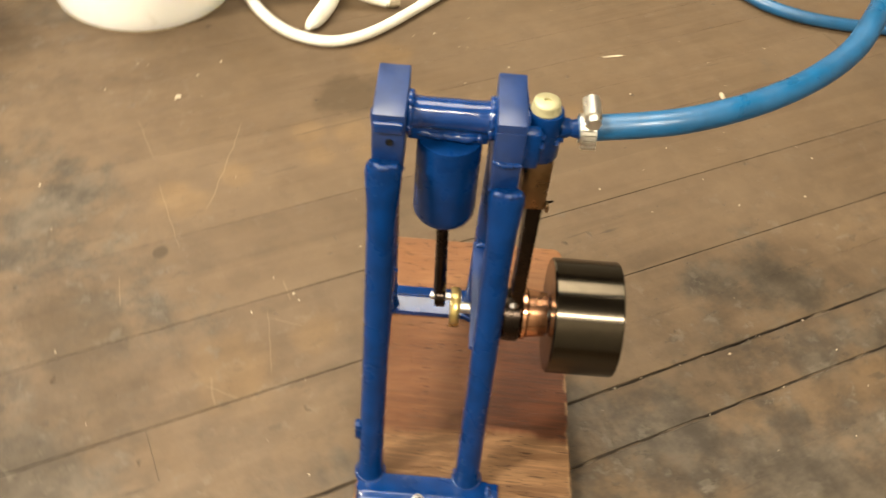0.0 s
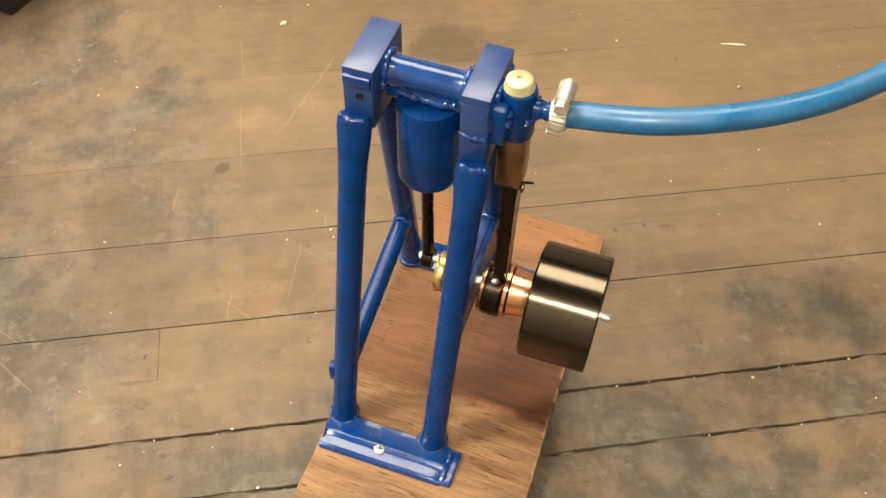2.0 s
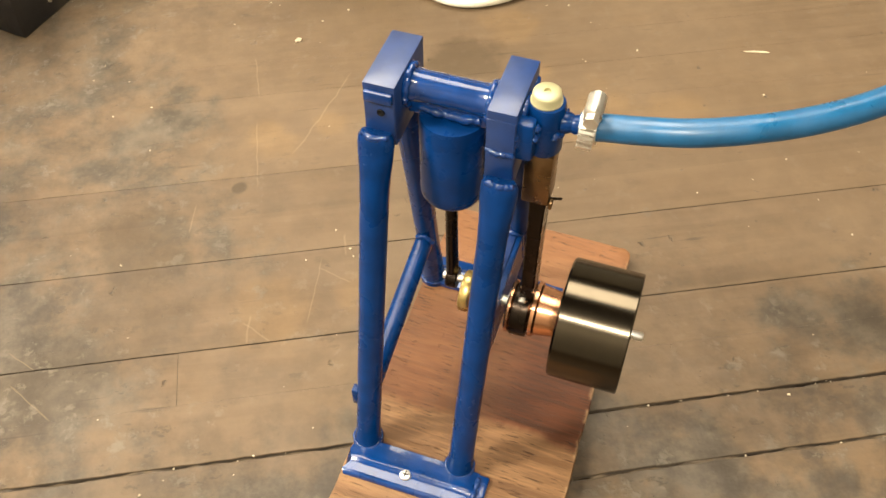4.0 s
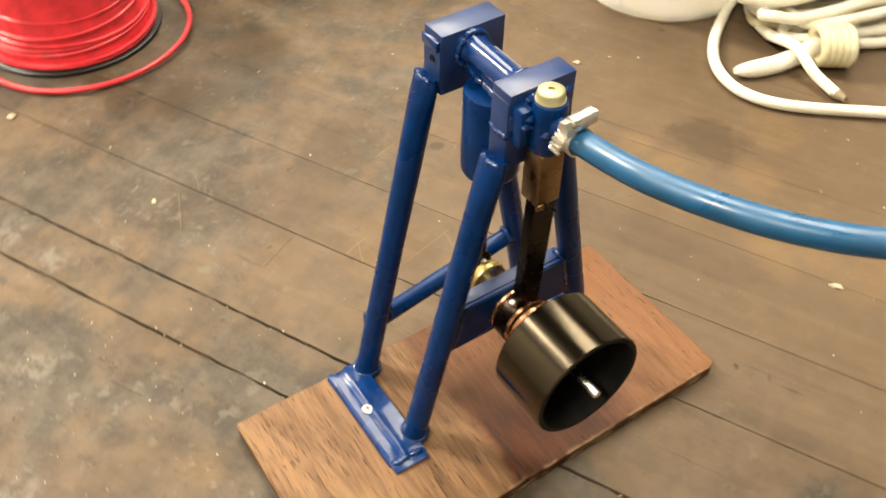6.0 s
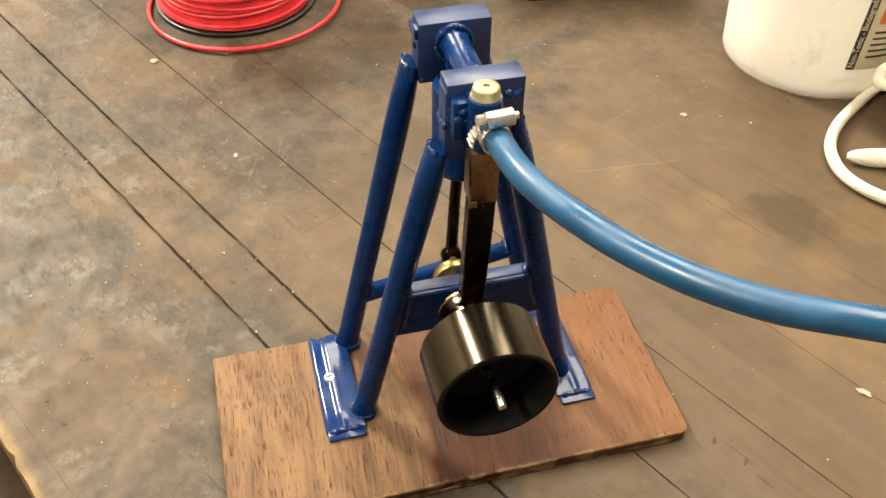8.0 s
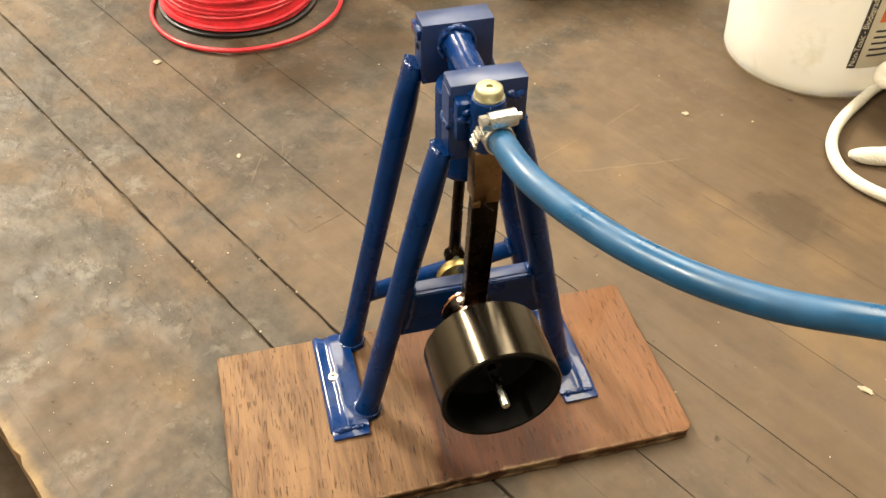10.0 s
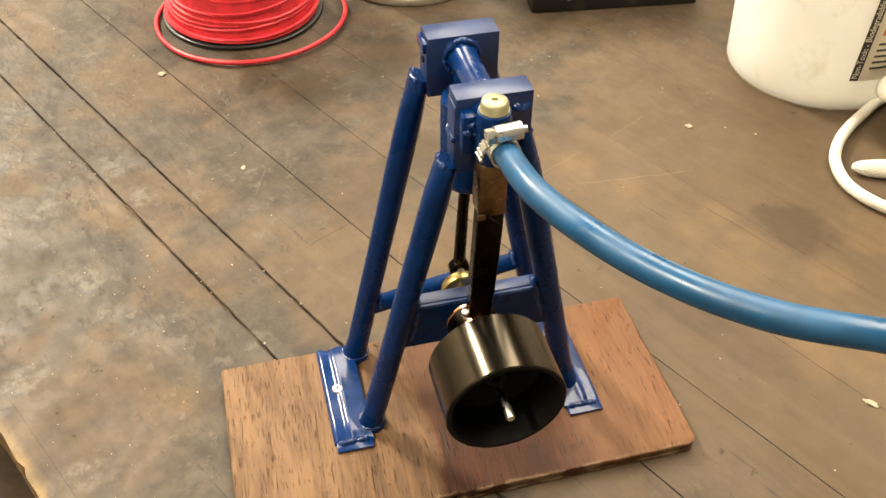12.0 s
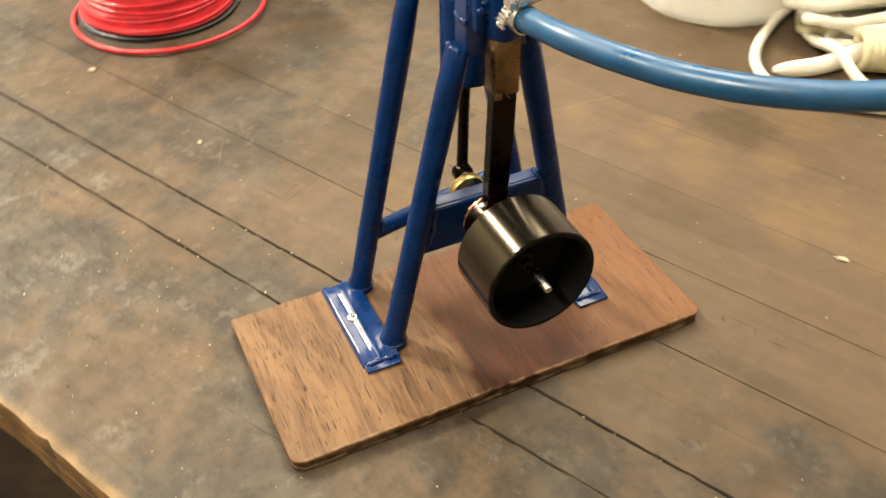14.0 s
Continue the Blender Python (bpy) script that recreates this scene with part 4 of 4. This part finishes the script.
# ---- hose and clamp ----
def hose():
    line = [(0.1922, 0.0375, 0.3045), (0.1926, 0.0212, 0.3072), (0.1924, 0.0007, 0.3112), (0.1956, -0.0238, 0.3145), (0.2064, -0.0525, 0.3161), (0.2234, -0.0838, 0.3172), (0.2444, -0.1142, 0.3202),
            (0.2705, -0.1407, 0.3237), (0.3027, -0.1610, 0.3265), (0.3392, -0.1801, 0.3266), (0.3806, -0.1998, 0.3218), (0.4274, -0.2214, 0.3105), (0.4803, -0.2458, 0.2919), (0.5394, -0.2755, 0.2640), (0.62, -0.330, 0.200), (0.70, -0.400, 0.110), (0.775, -0.466, 0.040), (0.825, -0.520, 0.0120), (0.862, -0.570, 0.0095),
            (0.850, -0.615, 0.0095), (0.815, -0.610, 0.0095), (0.794, -0.555, 0.0095), (0.786, -0.490, 0.0095), (0.783, -0.420, 0.0095), (0.784, -0.380, 0.0095), (0.789, -0.344, 0.0095), (0.800, -0.308, 0.0095), (0.826, -0.268, 0.0095), (0.885, -0.225, 0.0095), (0.98, -0.20, 0.0095), (1.10, -0.22, 0.0095), (1.5, -0.40, 0.0095)]
    ob = thing("air_hose", (0.87, -0.5, 0.0), "glossy blue rubber air hose clamped to the engine", "hose")
    part("hose_tube", tube(bmesh.new(), smooth_line(line, 8), 0.0079, 24), HOSE, ob)
    c, n = Vector((0.1922, 0.0325, 0.3050)), Vector((0.02, -1, 0.06)).normalized()
    m = Matrix.Translation(c) @ n.to_track_quat("Z", "Y").to_matrix().to_4x4()
    clamp = part("hose_clamp", lathe(bmesh.new(), [(0.0081, -0.0048), (0.0094, -0.0048), (0.0094, 0.0048), (0.0081, 0.0048), (0.0081, -0.0048)], m, 36), STEEL, ob, "bright steel worm-drive hose clamp")
    hx = Vector((1, 0.03, 0.06)).normalized()
    top = c + Vector((0.001, -0.001, 0.0135))
    part("screw_housing", tube(bmesh.new(), [top - hx * 0.0075, top - hx * 0.0070, top + hx * 0.0085, top + hx * 0.0090], [0.0046, 0.0053, 0.0053, 0.0046], 18), STEEL, clamp)
    part("clamp_screw", tube(bmesh.new(), [top - hx * 0.0125, top - hx * 0.0080, top - hx * 0.0076], [0.0045, 0.0045, 0.0030], 6), STEEL, clamp)
    part("screw_tip", tube(bmesh.new(), [top + hx * 0.0085, top + hx * 0.0120], 0.0022, 10), STEEL, clamp)
    bm = bmesh.new()
    for k in range(7):
        a = radians(115 + k * 12)
        p = c + m.to_3x3() @ Vector((0, 0, 0)) + Vector((math.cos(a), 0, math.sin(a))) * (0.0112 + 0.0006 * k)
        box(bm, (-0.0009, -0.0042, -0.0009), (0.0009, 0.0042, 0.0009), 0.0, Matrix.Translation(p) @ Matrix.Rotation(-a, 4, "Y"))
    part("band_tail", bm, STEEL, clamp)


# ---- things standing about on the floor ----
def wire_spool():
    cx, cy = 0.079, 0.800
    ob = thing("wire_spool", (cx, cy, 0), "black spool wound full of bright red wire", "wire spool")
    part("flange", lathe(bmesh.new(), [(0.03, 0.0003), (0.105, 0.0003), (0.1065, 0.001), (0.1065, 0.0045), (0.105, 0.0055), (0.03, 0.0055)], pose(cx, cy, 0), 72), BLACK, ob)
    part("core", lathe(bmesh.new(), [(0.030, 0.0056), (0.099, 0.0056), (0.092, 0.03), (0.083, 0.075), (0.078, 0.12), (0.076, 0.172), (0.030, 0.172)], pose(cx, cy, 0), 72), RED, ob)
    rng = random.Random(8)
    pts = []
    turns = 46
    for i in range(turns * 40):
        a = i / 40 * 2 * math.pi
        s = i / (turns * 40)
        z = 0.0085 + 0.160 * s
        r = 0.1010 - 0.030 * min(1, s / 0.55) ** 0.8 + 0.008 * max(0, s - 0.6)
        k = int(i / 40)
        r += 0.0028 * math.sin(k * 2.4) + 0.0022 * math.sin(a * 0.5 + k * 1.7)
        z += 0.0022 * math.sin(a + k * 0.9) + 0.0010 * math.sin(2 * a + k)
        pts.append((cx + r * math.cos(a), cy + r * math.sin(a), max(z, 0.0082)))
    part("winding", tube(bmesh.new(), pts, 0.0024, 6), RED, ob)
    for j in range(7):
        r, z, tilt, ph = rng.uniform(0.088, 0.102), rng.uniform(0.014, 0.05), rng.uniform(-0.006, 0.006), rng.uniform(0, 6.3)
        r -= z * 0.35
        loop = [(cx + (r + 0.003 * math.sin(2 * a + ph)) * math.cos(a), cy + (r + 0.003 * math.sin(2 * a + ph)) * math.sin(a), max(0.0105, z + tilt * math.sin(a + ph))) for a in (k * math.pi / 32 for k in range(64))]
        part("slack_turn", tube(bmesh.new(), loop, 0.0024, 8, closed=True), RED, ob)
    loop = []
    for k in range(72):
        a = k * math.pi / 36
        loop.append((0.088 + 0.1245 * math.cos(a), 0.778 + 0.1235 * math.sin(a), 0.0036 + 0.004 * max(0, math.sin(a * 1.0 + 2.4))))
    part("loose_loop", tube(bmesh.new(), loop, 0.0030, 10, closed=True), RED, ob, "loose loop of red wire lying on the floor")
    part("top_flange", lathe(bmesh.new(), [(0.03, 0.172), (0.108, 0.172), (0.110, 0.174), (0.110, 0.178), (0.108, 0.180), (0.03, 0.180)], pose(cx, cy, 0), 72), BLACK, ob)


def bucket():
    cx, cy, r = 0.765, 0.499, 0.1080
    ob = thing("bucket", (cx, cy, 0), "large white plastic bucket with a paper label", "bucket")
    prof = [(0, 0.004), (r - 0.008, 0.0035), (r - 0.006, 0.0004), (r - 0.001, 0.0004), (r + 0.0005, 0.003), (r + 0.0035, 0.05), (r + 0.020, 0.32), (r + 0.026, 0.322), (r + 0.026, 0.330), (r + 0.021, 0.345), (r + 0.0225, 0.375), (r + 0.0195, 0.376), (r + 0.017, 0.33), (r - 0.004, 0.012), (0, 0.010)]
    part("shell", lathe(bmesh.new(), prof, pose(cx, cy, 0), 80), WHITE, ob)

    # Thin brown ring round the foot of the shell.
    part("base_rim", lathe(bmesh.new(), [(r - 0.004, 0.0002), (r + 0.0002, 0.0002), (r + 0.0010, 0.0010), (r + 0.0008, 0.0024), (r - 0.004, 0.0024)], pose(cx, cy, 0), 80), MOTTLED_BROWN, ob, "mottled brown bottom rim")

    def patch(a0, a1, z0, z1, lift, slant=0.0, n=8):
        """A piece of label wrapped on the side; angles in degrees."""
        bm = bmesh.new()
        rows = []
        for z in (z0, z1):
            q = r + 0.0035 + (z - 0.05) * (0.0165 / 0.27) + lift
            off = slant * (z - z0)
            rows.append([[bm.verts.new((cx + (q + d) * math.cos(radians(a0 + off + (a1 - a0) * k / n)), cy + (q + d) * math.sin(radians(a0 + off + (a1 - a0) * k / n)), z)) for k in range(n + 1)] for d in (0, -0.0006 - lift * 0.9)])
        (fo, fi), (to, ti) = rows
        for k in range(n):
            bm.faces.new((fo[k], fo[k + 1], to[k + 1], to[k])), bm.faces.new((fi[k + 1], fi[k], ti[k], ti[k + 1]))
            bm.faces.new((fo[k + 1], fo[k], fi[k], fi[k + 1])), bm.faces.new((to[k], to[k + 1], ti[k + 1], ti[k]))
        for k in (0, n):
            bm.faces.new((fo[k], to[k], ti[k], fi[k]))
        return bm

    def words(text, parent):
        """Raised lettering that runs up the dark strip, wrapped on the side."""
        cu = bpy.data.curves.new("words", "FONT")
        cu.body, cu.size, cu.extrude, cu.resolution_u = text, 0.0092, 0.0002, 3
        tmp = new("words", cu)
        bpy.context.view_layer.update()
        me = bpy.data.meshes.new_from_object(tmp.evaluated_get(bpy.context.evaluated_depsgraph_get()))
        bpy.data.objects.remove(tmp)
        bm = bmesh.new()
        bm.from_mesh(me)
        bpy.data.meshes.remove(me)
        for v in bm.verts:
            z = 0.0475 + v.co.x
            q = r + 0.0035 + (z - 0.05) * (0.0165 / 0.27) + 0.0013 + v.co.z
            ang = radians(a + 3.7) - v.co.y / r
            v.co = Vector((cx + q * math.cos(ang), cy + q * math.sin(ang), z))
        part("lettering", bm, LABEL, parent, "pale lettering", False)

    a = 253.2
    lab = part("label", patch(a, a + 62, 0.044, 0.235, 0.0006), LABEL, ob, "paper label with dark and orange print")
    part("label_strip", patch(a, a + 4.8, 0.0445, 0.2345, 0.0010, 0, 3), INK, lab)
    rng = random.Random(4)
    words("Non-Toxic - Biodegradable", lab)
    part("print_block", patch(a + 9, a + 24, 0.105, 0.135, 0.0010, 0, 5), ORANGE, lab)
    for j in range(5):
        part("print_bar", patch(a + 9, a + 9 + rng.uniform(12, 30), 0.060 + j * 0.008, 0.0625 + j * 0.008, 0.0010, 0, 5), INK, lab)
    bail = [(cx + 0.1275 * math.cos(t), cy - 0.075 + 0.05 * math.cos(t) ** 2 - 0.075 * math.sin(t), 0.335 - 0.150 * math.sin(t)) for t in (k * math.pi / 24 for k in range(25))]
    part("bail", tube(bmesh.new(), bail, 0.0018, 8), STEEL, ob, "thin wire carrying handle hanging down")


def tub():
    cx, cy, r = 0.322, 0.862, 0.110
    ob = thing("plastic_tub", (cx, cy, 0), "round white plastic tub with a cloudy rim", "tub")
    part("rim", lathe(bmesh.new(), [(r - 0.012, 0.0004), (r - 0.002, 0.0004), (r, 0.003), (r, 0.010), (r - 0.003, 0.012), (r - 0.012, 0.012)], pose(cx, cy, 0), 64), CLEAR, ob)
    part("shell", lathe(bmesh.new(), [(0, 0.006), (r - 0.0125, 0.006), (r - 0.013, 0.02), (r - 0.006, 0.16), (r - 0.009, 0.16), (r - 0.016, 0.022), (0, 0.022)], pose(cx, cy, 0), 64), WHITE, ob)


def black_case():
    m = pose(0.455, 0.698, 0, 0, 0, -6.3)
    ob = thing("equipment_case", (0.455, 0.698, 0), "black plastic equipment case with small screws", "case")
    part("body", box(bmesh.new(), (0, 0, 0.0), (0.232, 0.26, 0.085), 0.003, m), BLACK, ob)
    part("lid", box(bmesh.new(), (0.001, 0.001, 0.0865), (0.231, 0.259, 0.105), 0.003, m), BLACK, ob)
    for x in (0.05, 0.185):
        part("screw", lathe(bmesh.new(), [(0, 0), (0.0030, 0), (0.0030, 0.001), (0.0018, 0.0016), (0, 0.0016)], m @ along_y(x, -0.0002, 0.020), 16), STEEL, ob)


def rope():
    ob = thing("rope_hank", (0.85, 0.28, 0), "hank of thick white braided rope with loose loops", "rope")
    z = 0.0072
    loops = [
        [(0.95, 0.39, 0.030), (0.87, 0.408, 0.024), (0.80, 0.398, z + 0.004), (0.745, 0.370, z), (0.703, 0.340, z), (0.676, 0.309, z), (0.664, 0.277, z), (0.665, 0.250, z), (0.679, 0.222, z), (0.708, 0.192, z), (0.765, 0.146, z), (0.82, 0.102, z), (0.90, 0.055, z), (1.02, 0.02, z), (1.12, 0.06, z), (1.13, 0.16, z)],
        [(0.90, 0.41, 0.035), (0.845, 0.404, 0.026), (0.806, 0.380, z), (0.783, 0.342, z), (0.764, 0.305, z + 0.010), (0.754, 0.266, 0.0290), (0.750, 0.228, z + 0.008), (0.751, 0.196, z)],
    ]
    for pts in loops:
        part("strand", tube(bmesh.new(), smooth_line(pts, 8), 0.0064, 14), ROPE, ob)
    part("whipping", tube(bmesh.new(), [(0.7508, 0.1995, z), (0.7512, 0.1915, z), (0.7516, 0.183, z)], [0.0066, 0.0062, 0.0036], 12), MOTTLED_BROWN, ob, "dark taped rope end")
    bight = smooth_line([(0.850, 0.262, 0.030), (0.806, 0.262, 0.0220), (0.768, 0.264, 0.0150), (0.736, 0.268, 0.0110), (0.706, 0.277, 0.0096), (0.683, 0.287, 0.0092)], 7)
    part("strand", tube(bmesh.new(), bight, [0.0105 if i < len(bight) - 12 else 0.0105 * math.sqrt(max(0.06, 1 - ((i - len(bight) + 12) / 11.5) ** 2.2)) for i in range(len(bight))], 16, squash=0.85), ROPE, ob)
    rng = random.Random(12)
    for j in range(22):
        # turns of the hank, laid over one another
        ang = radians(-28 + rng.uniform(-13, 13))
        ln, wd = rng.uniform(0.11, 0.17), rng.uniform(0.018, 0.055)
        cx, cy, cz = 0.928 + rng.uniform(-0.03, 0.03), 0.300 + rng.uniform(-0.05, 0.055), 0.010 + 0.0034 * j
        pts = []
        for k in range(18):
            a = 2 * math.pi * k / 18
            lx, ly = ln * math.cos(a), wd * math.sin(a) * (1 + 0.3 * math.cos(2 * a))
            drop = 0.75 + 0.25 * (1 - abs(math.cos(a)) ** 2)
            pts.append((cx + lx * math.cos(ang) - ly * math.sin(ang), cy + lx * math.sin(ang) + ly * math.cos(ang), max(0.0085, cz * drop + rng.uniform(-0.004, 0.004))))
        line = smooth_line(pts + pts[:1], 4)[:-1]
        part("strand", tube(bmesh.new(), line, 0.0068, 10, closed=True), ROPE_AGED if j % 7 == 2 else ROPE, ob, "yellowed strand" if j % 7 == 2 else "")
    # yellowed turns that bind the near end of the hank
    way, over = Vector((0.83, -0.56, 0)), Vector((0.56, 0.83, 0))
    wrap = []
    for k in range(81):
        a = k * math.pi / 8
        p = Vector((0.782, 0.256, 0.0265)) + way * (0.0075 * a / (2 * math.pi)) + over * (0.021 * math.cos(a)) + Vector((0, 0, 0.0195 * math.sin(a)))
        wrap.append((p.x, p.y, max(0.0066, p.z)))
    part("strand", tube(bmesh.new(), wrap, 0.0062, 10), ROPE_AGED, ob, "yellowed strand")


def litter():
    """Crumbs, chips and dust on the boards and in the open seams, with specks for glints of light."""
    rng = random.Random(3)
    bm = bmesh.new()

    def chip(u, v, s, z=0.0008):
        c = floor_point(u, v, z)
        pts = [c + Vector((s * rng.uniform(0.4, 1) * math.cos(a), s * rng.uniform(0.4, 1) * math.sin(a), 0)) for a in (k * 1.257 + rng.uniform(-0.4, 0.4) for k in range(5))]
        lo = [bm.verts.new((p.x, p.y, z)) for p in pts]
        hi = [bm.verts.new((c.x + (p.x - c.x) * 0.7, c.y + (p.y - c.y) * 0.7, z + s * rng.uniform(0.2, 0.6))) for p in pts]
        bm.faces.new(lo[::-1]), bm.faces.new(hi)
        for k in range(5):
            bm.faces.new((lo[k], lo[(k + 1) % 5], hi[(k + 1) % 5], hi[k]))

    for _ in range(190):
        chip(rng.uniform(-1.0, 0.6), rng.uniform(-0.09, 0.75), rng.choice((0.0006, 0.0007, 0.0009, 0.0012, 0.0018)))
    # Extra tiny pale specks stand in for glints of light by the open edge.
    for _ in range(110):
        chip(rng.uniform(-0.62, 0.02), rng.uniform(-0.085, 0.115), rng.choice((0.0004, 0.0005, 0.0007, 0.0010)))
    for v in (0.1185, 0.172):
        for _ in range(34):
            chip(rng.uniform(-1.0, 0.6), v + rng.uniform(-0.0016, 0.0016), rng.uniform(0.0006, 0.0016), -0.002)
    solo("floor_litter_and_glints", bm, CHIP, (0.3, 0.3, 0), "pale crumbs, dust and glint specks scattered on the boards", "litter", "stuff", False)


def scrap(x, y, length, width, turn, label):
    """A torn chip: a flattened, dented lump."""
    bm = bmesh.new()
    got = bmesh.ops.create_icosphere(bm, subdivisions=2, radius=1.0)["verts"]
    for v in got:
        d = 1 + 0.85 * noise.noise(v.co * 2.4 + Vector((x * 50, y * 50, 0)))
        v.co = Vector((v.co.x * length / 2 * d, v.co.y * width / 2 * d, max(-0.6, v.co.z * d) * width * 0.25))
    low = min(v.co.z for v in bm.verts)
    bm.transform(pose(x, y, 0.0004 - low, 0, 0, turn))
    return solo("wood_chip", bm, CHIP, (x, y, 0), label, "chip", group="chips on the floor")


def batons():
    """Pieces lying on the level far below the open edge."""
    r = 0.020
    p0, d = Vector((-0.386, 0.666, LOW + r + 0.0005)), Vector((-0.350, 0.937, 0)).normalized()
    ends = [(0.0, 0.25), (0.08, 0.55), (0.3, 0.82), (0.7, 0.96), (1.2, 1.0)]
    bm = tube(bmesh.new(), [p0 + d * (k * r) for k, _ in ends] + [p0 + d * 0.42], [q * r for _, q in ends] + [r], 20)
    solo("wooden_baton", bm, BATON, (p0.x, p0.y, LOW), "thick pale round baton on the lower floor", "baton")


room()
floor()
engine()
hose()
wire_spool()
bucket()
tub()
black_case()
rope()
batons()
for x, y, ln, w, turn, label in ((0.689, -0.078, 0.026, 0.0030, -75, "thin pale splinter lying on the floor"), (0.525, 0.004, 0.014, 0.005, -50, "flat pale wood chip lying on the floor"),
                                 (-0.034, 0.662, 0.010, 0.007, 20, "small pale crumb lying on the floor"), (0.549, 0.408, 0.008, 0.005, -20, "small pale crumb lying on the floor"),
                                 (0.63, -0.20, 0.012, 0.006, 10, "small pale crumb lying on the floor"), (0.044, 0.452, 0.006, 0.004, 60, "small pale crumb lying on the floor")):
    scrap(x, y, ln, w, turn, label)
litter()
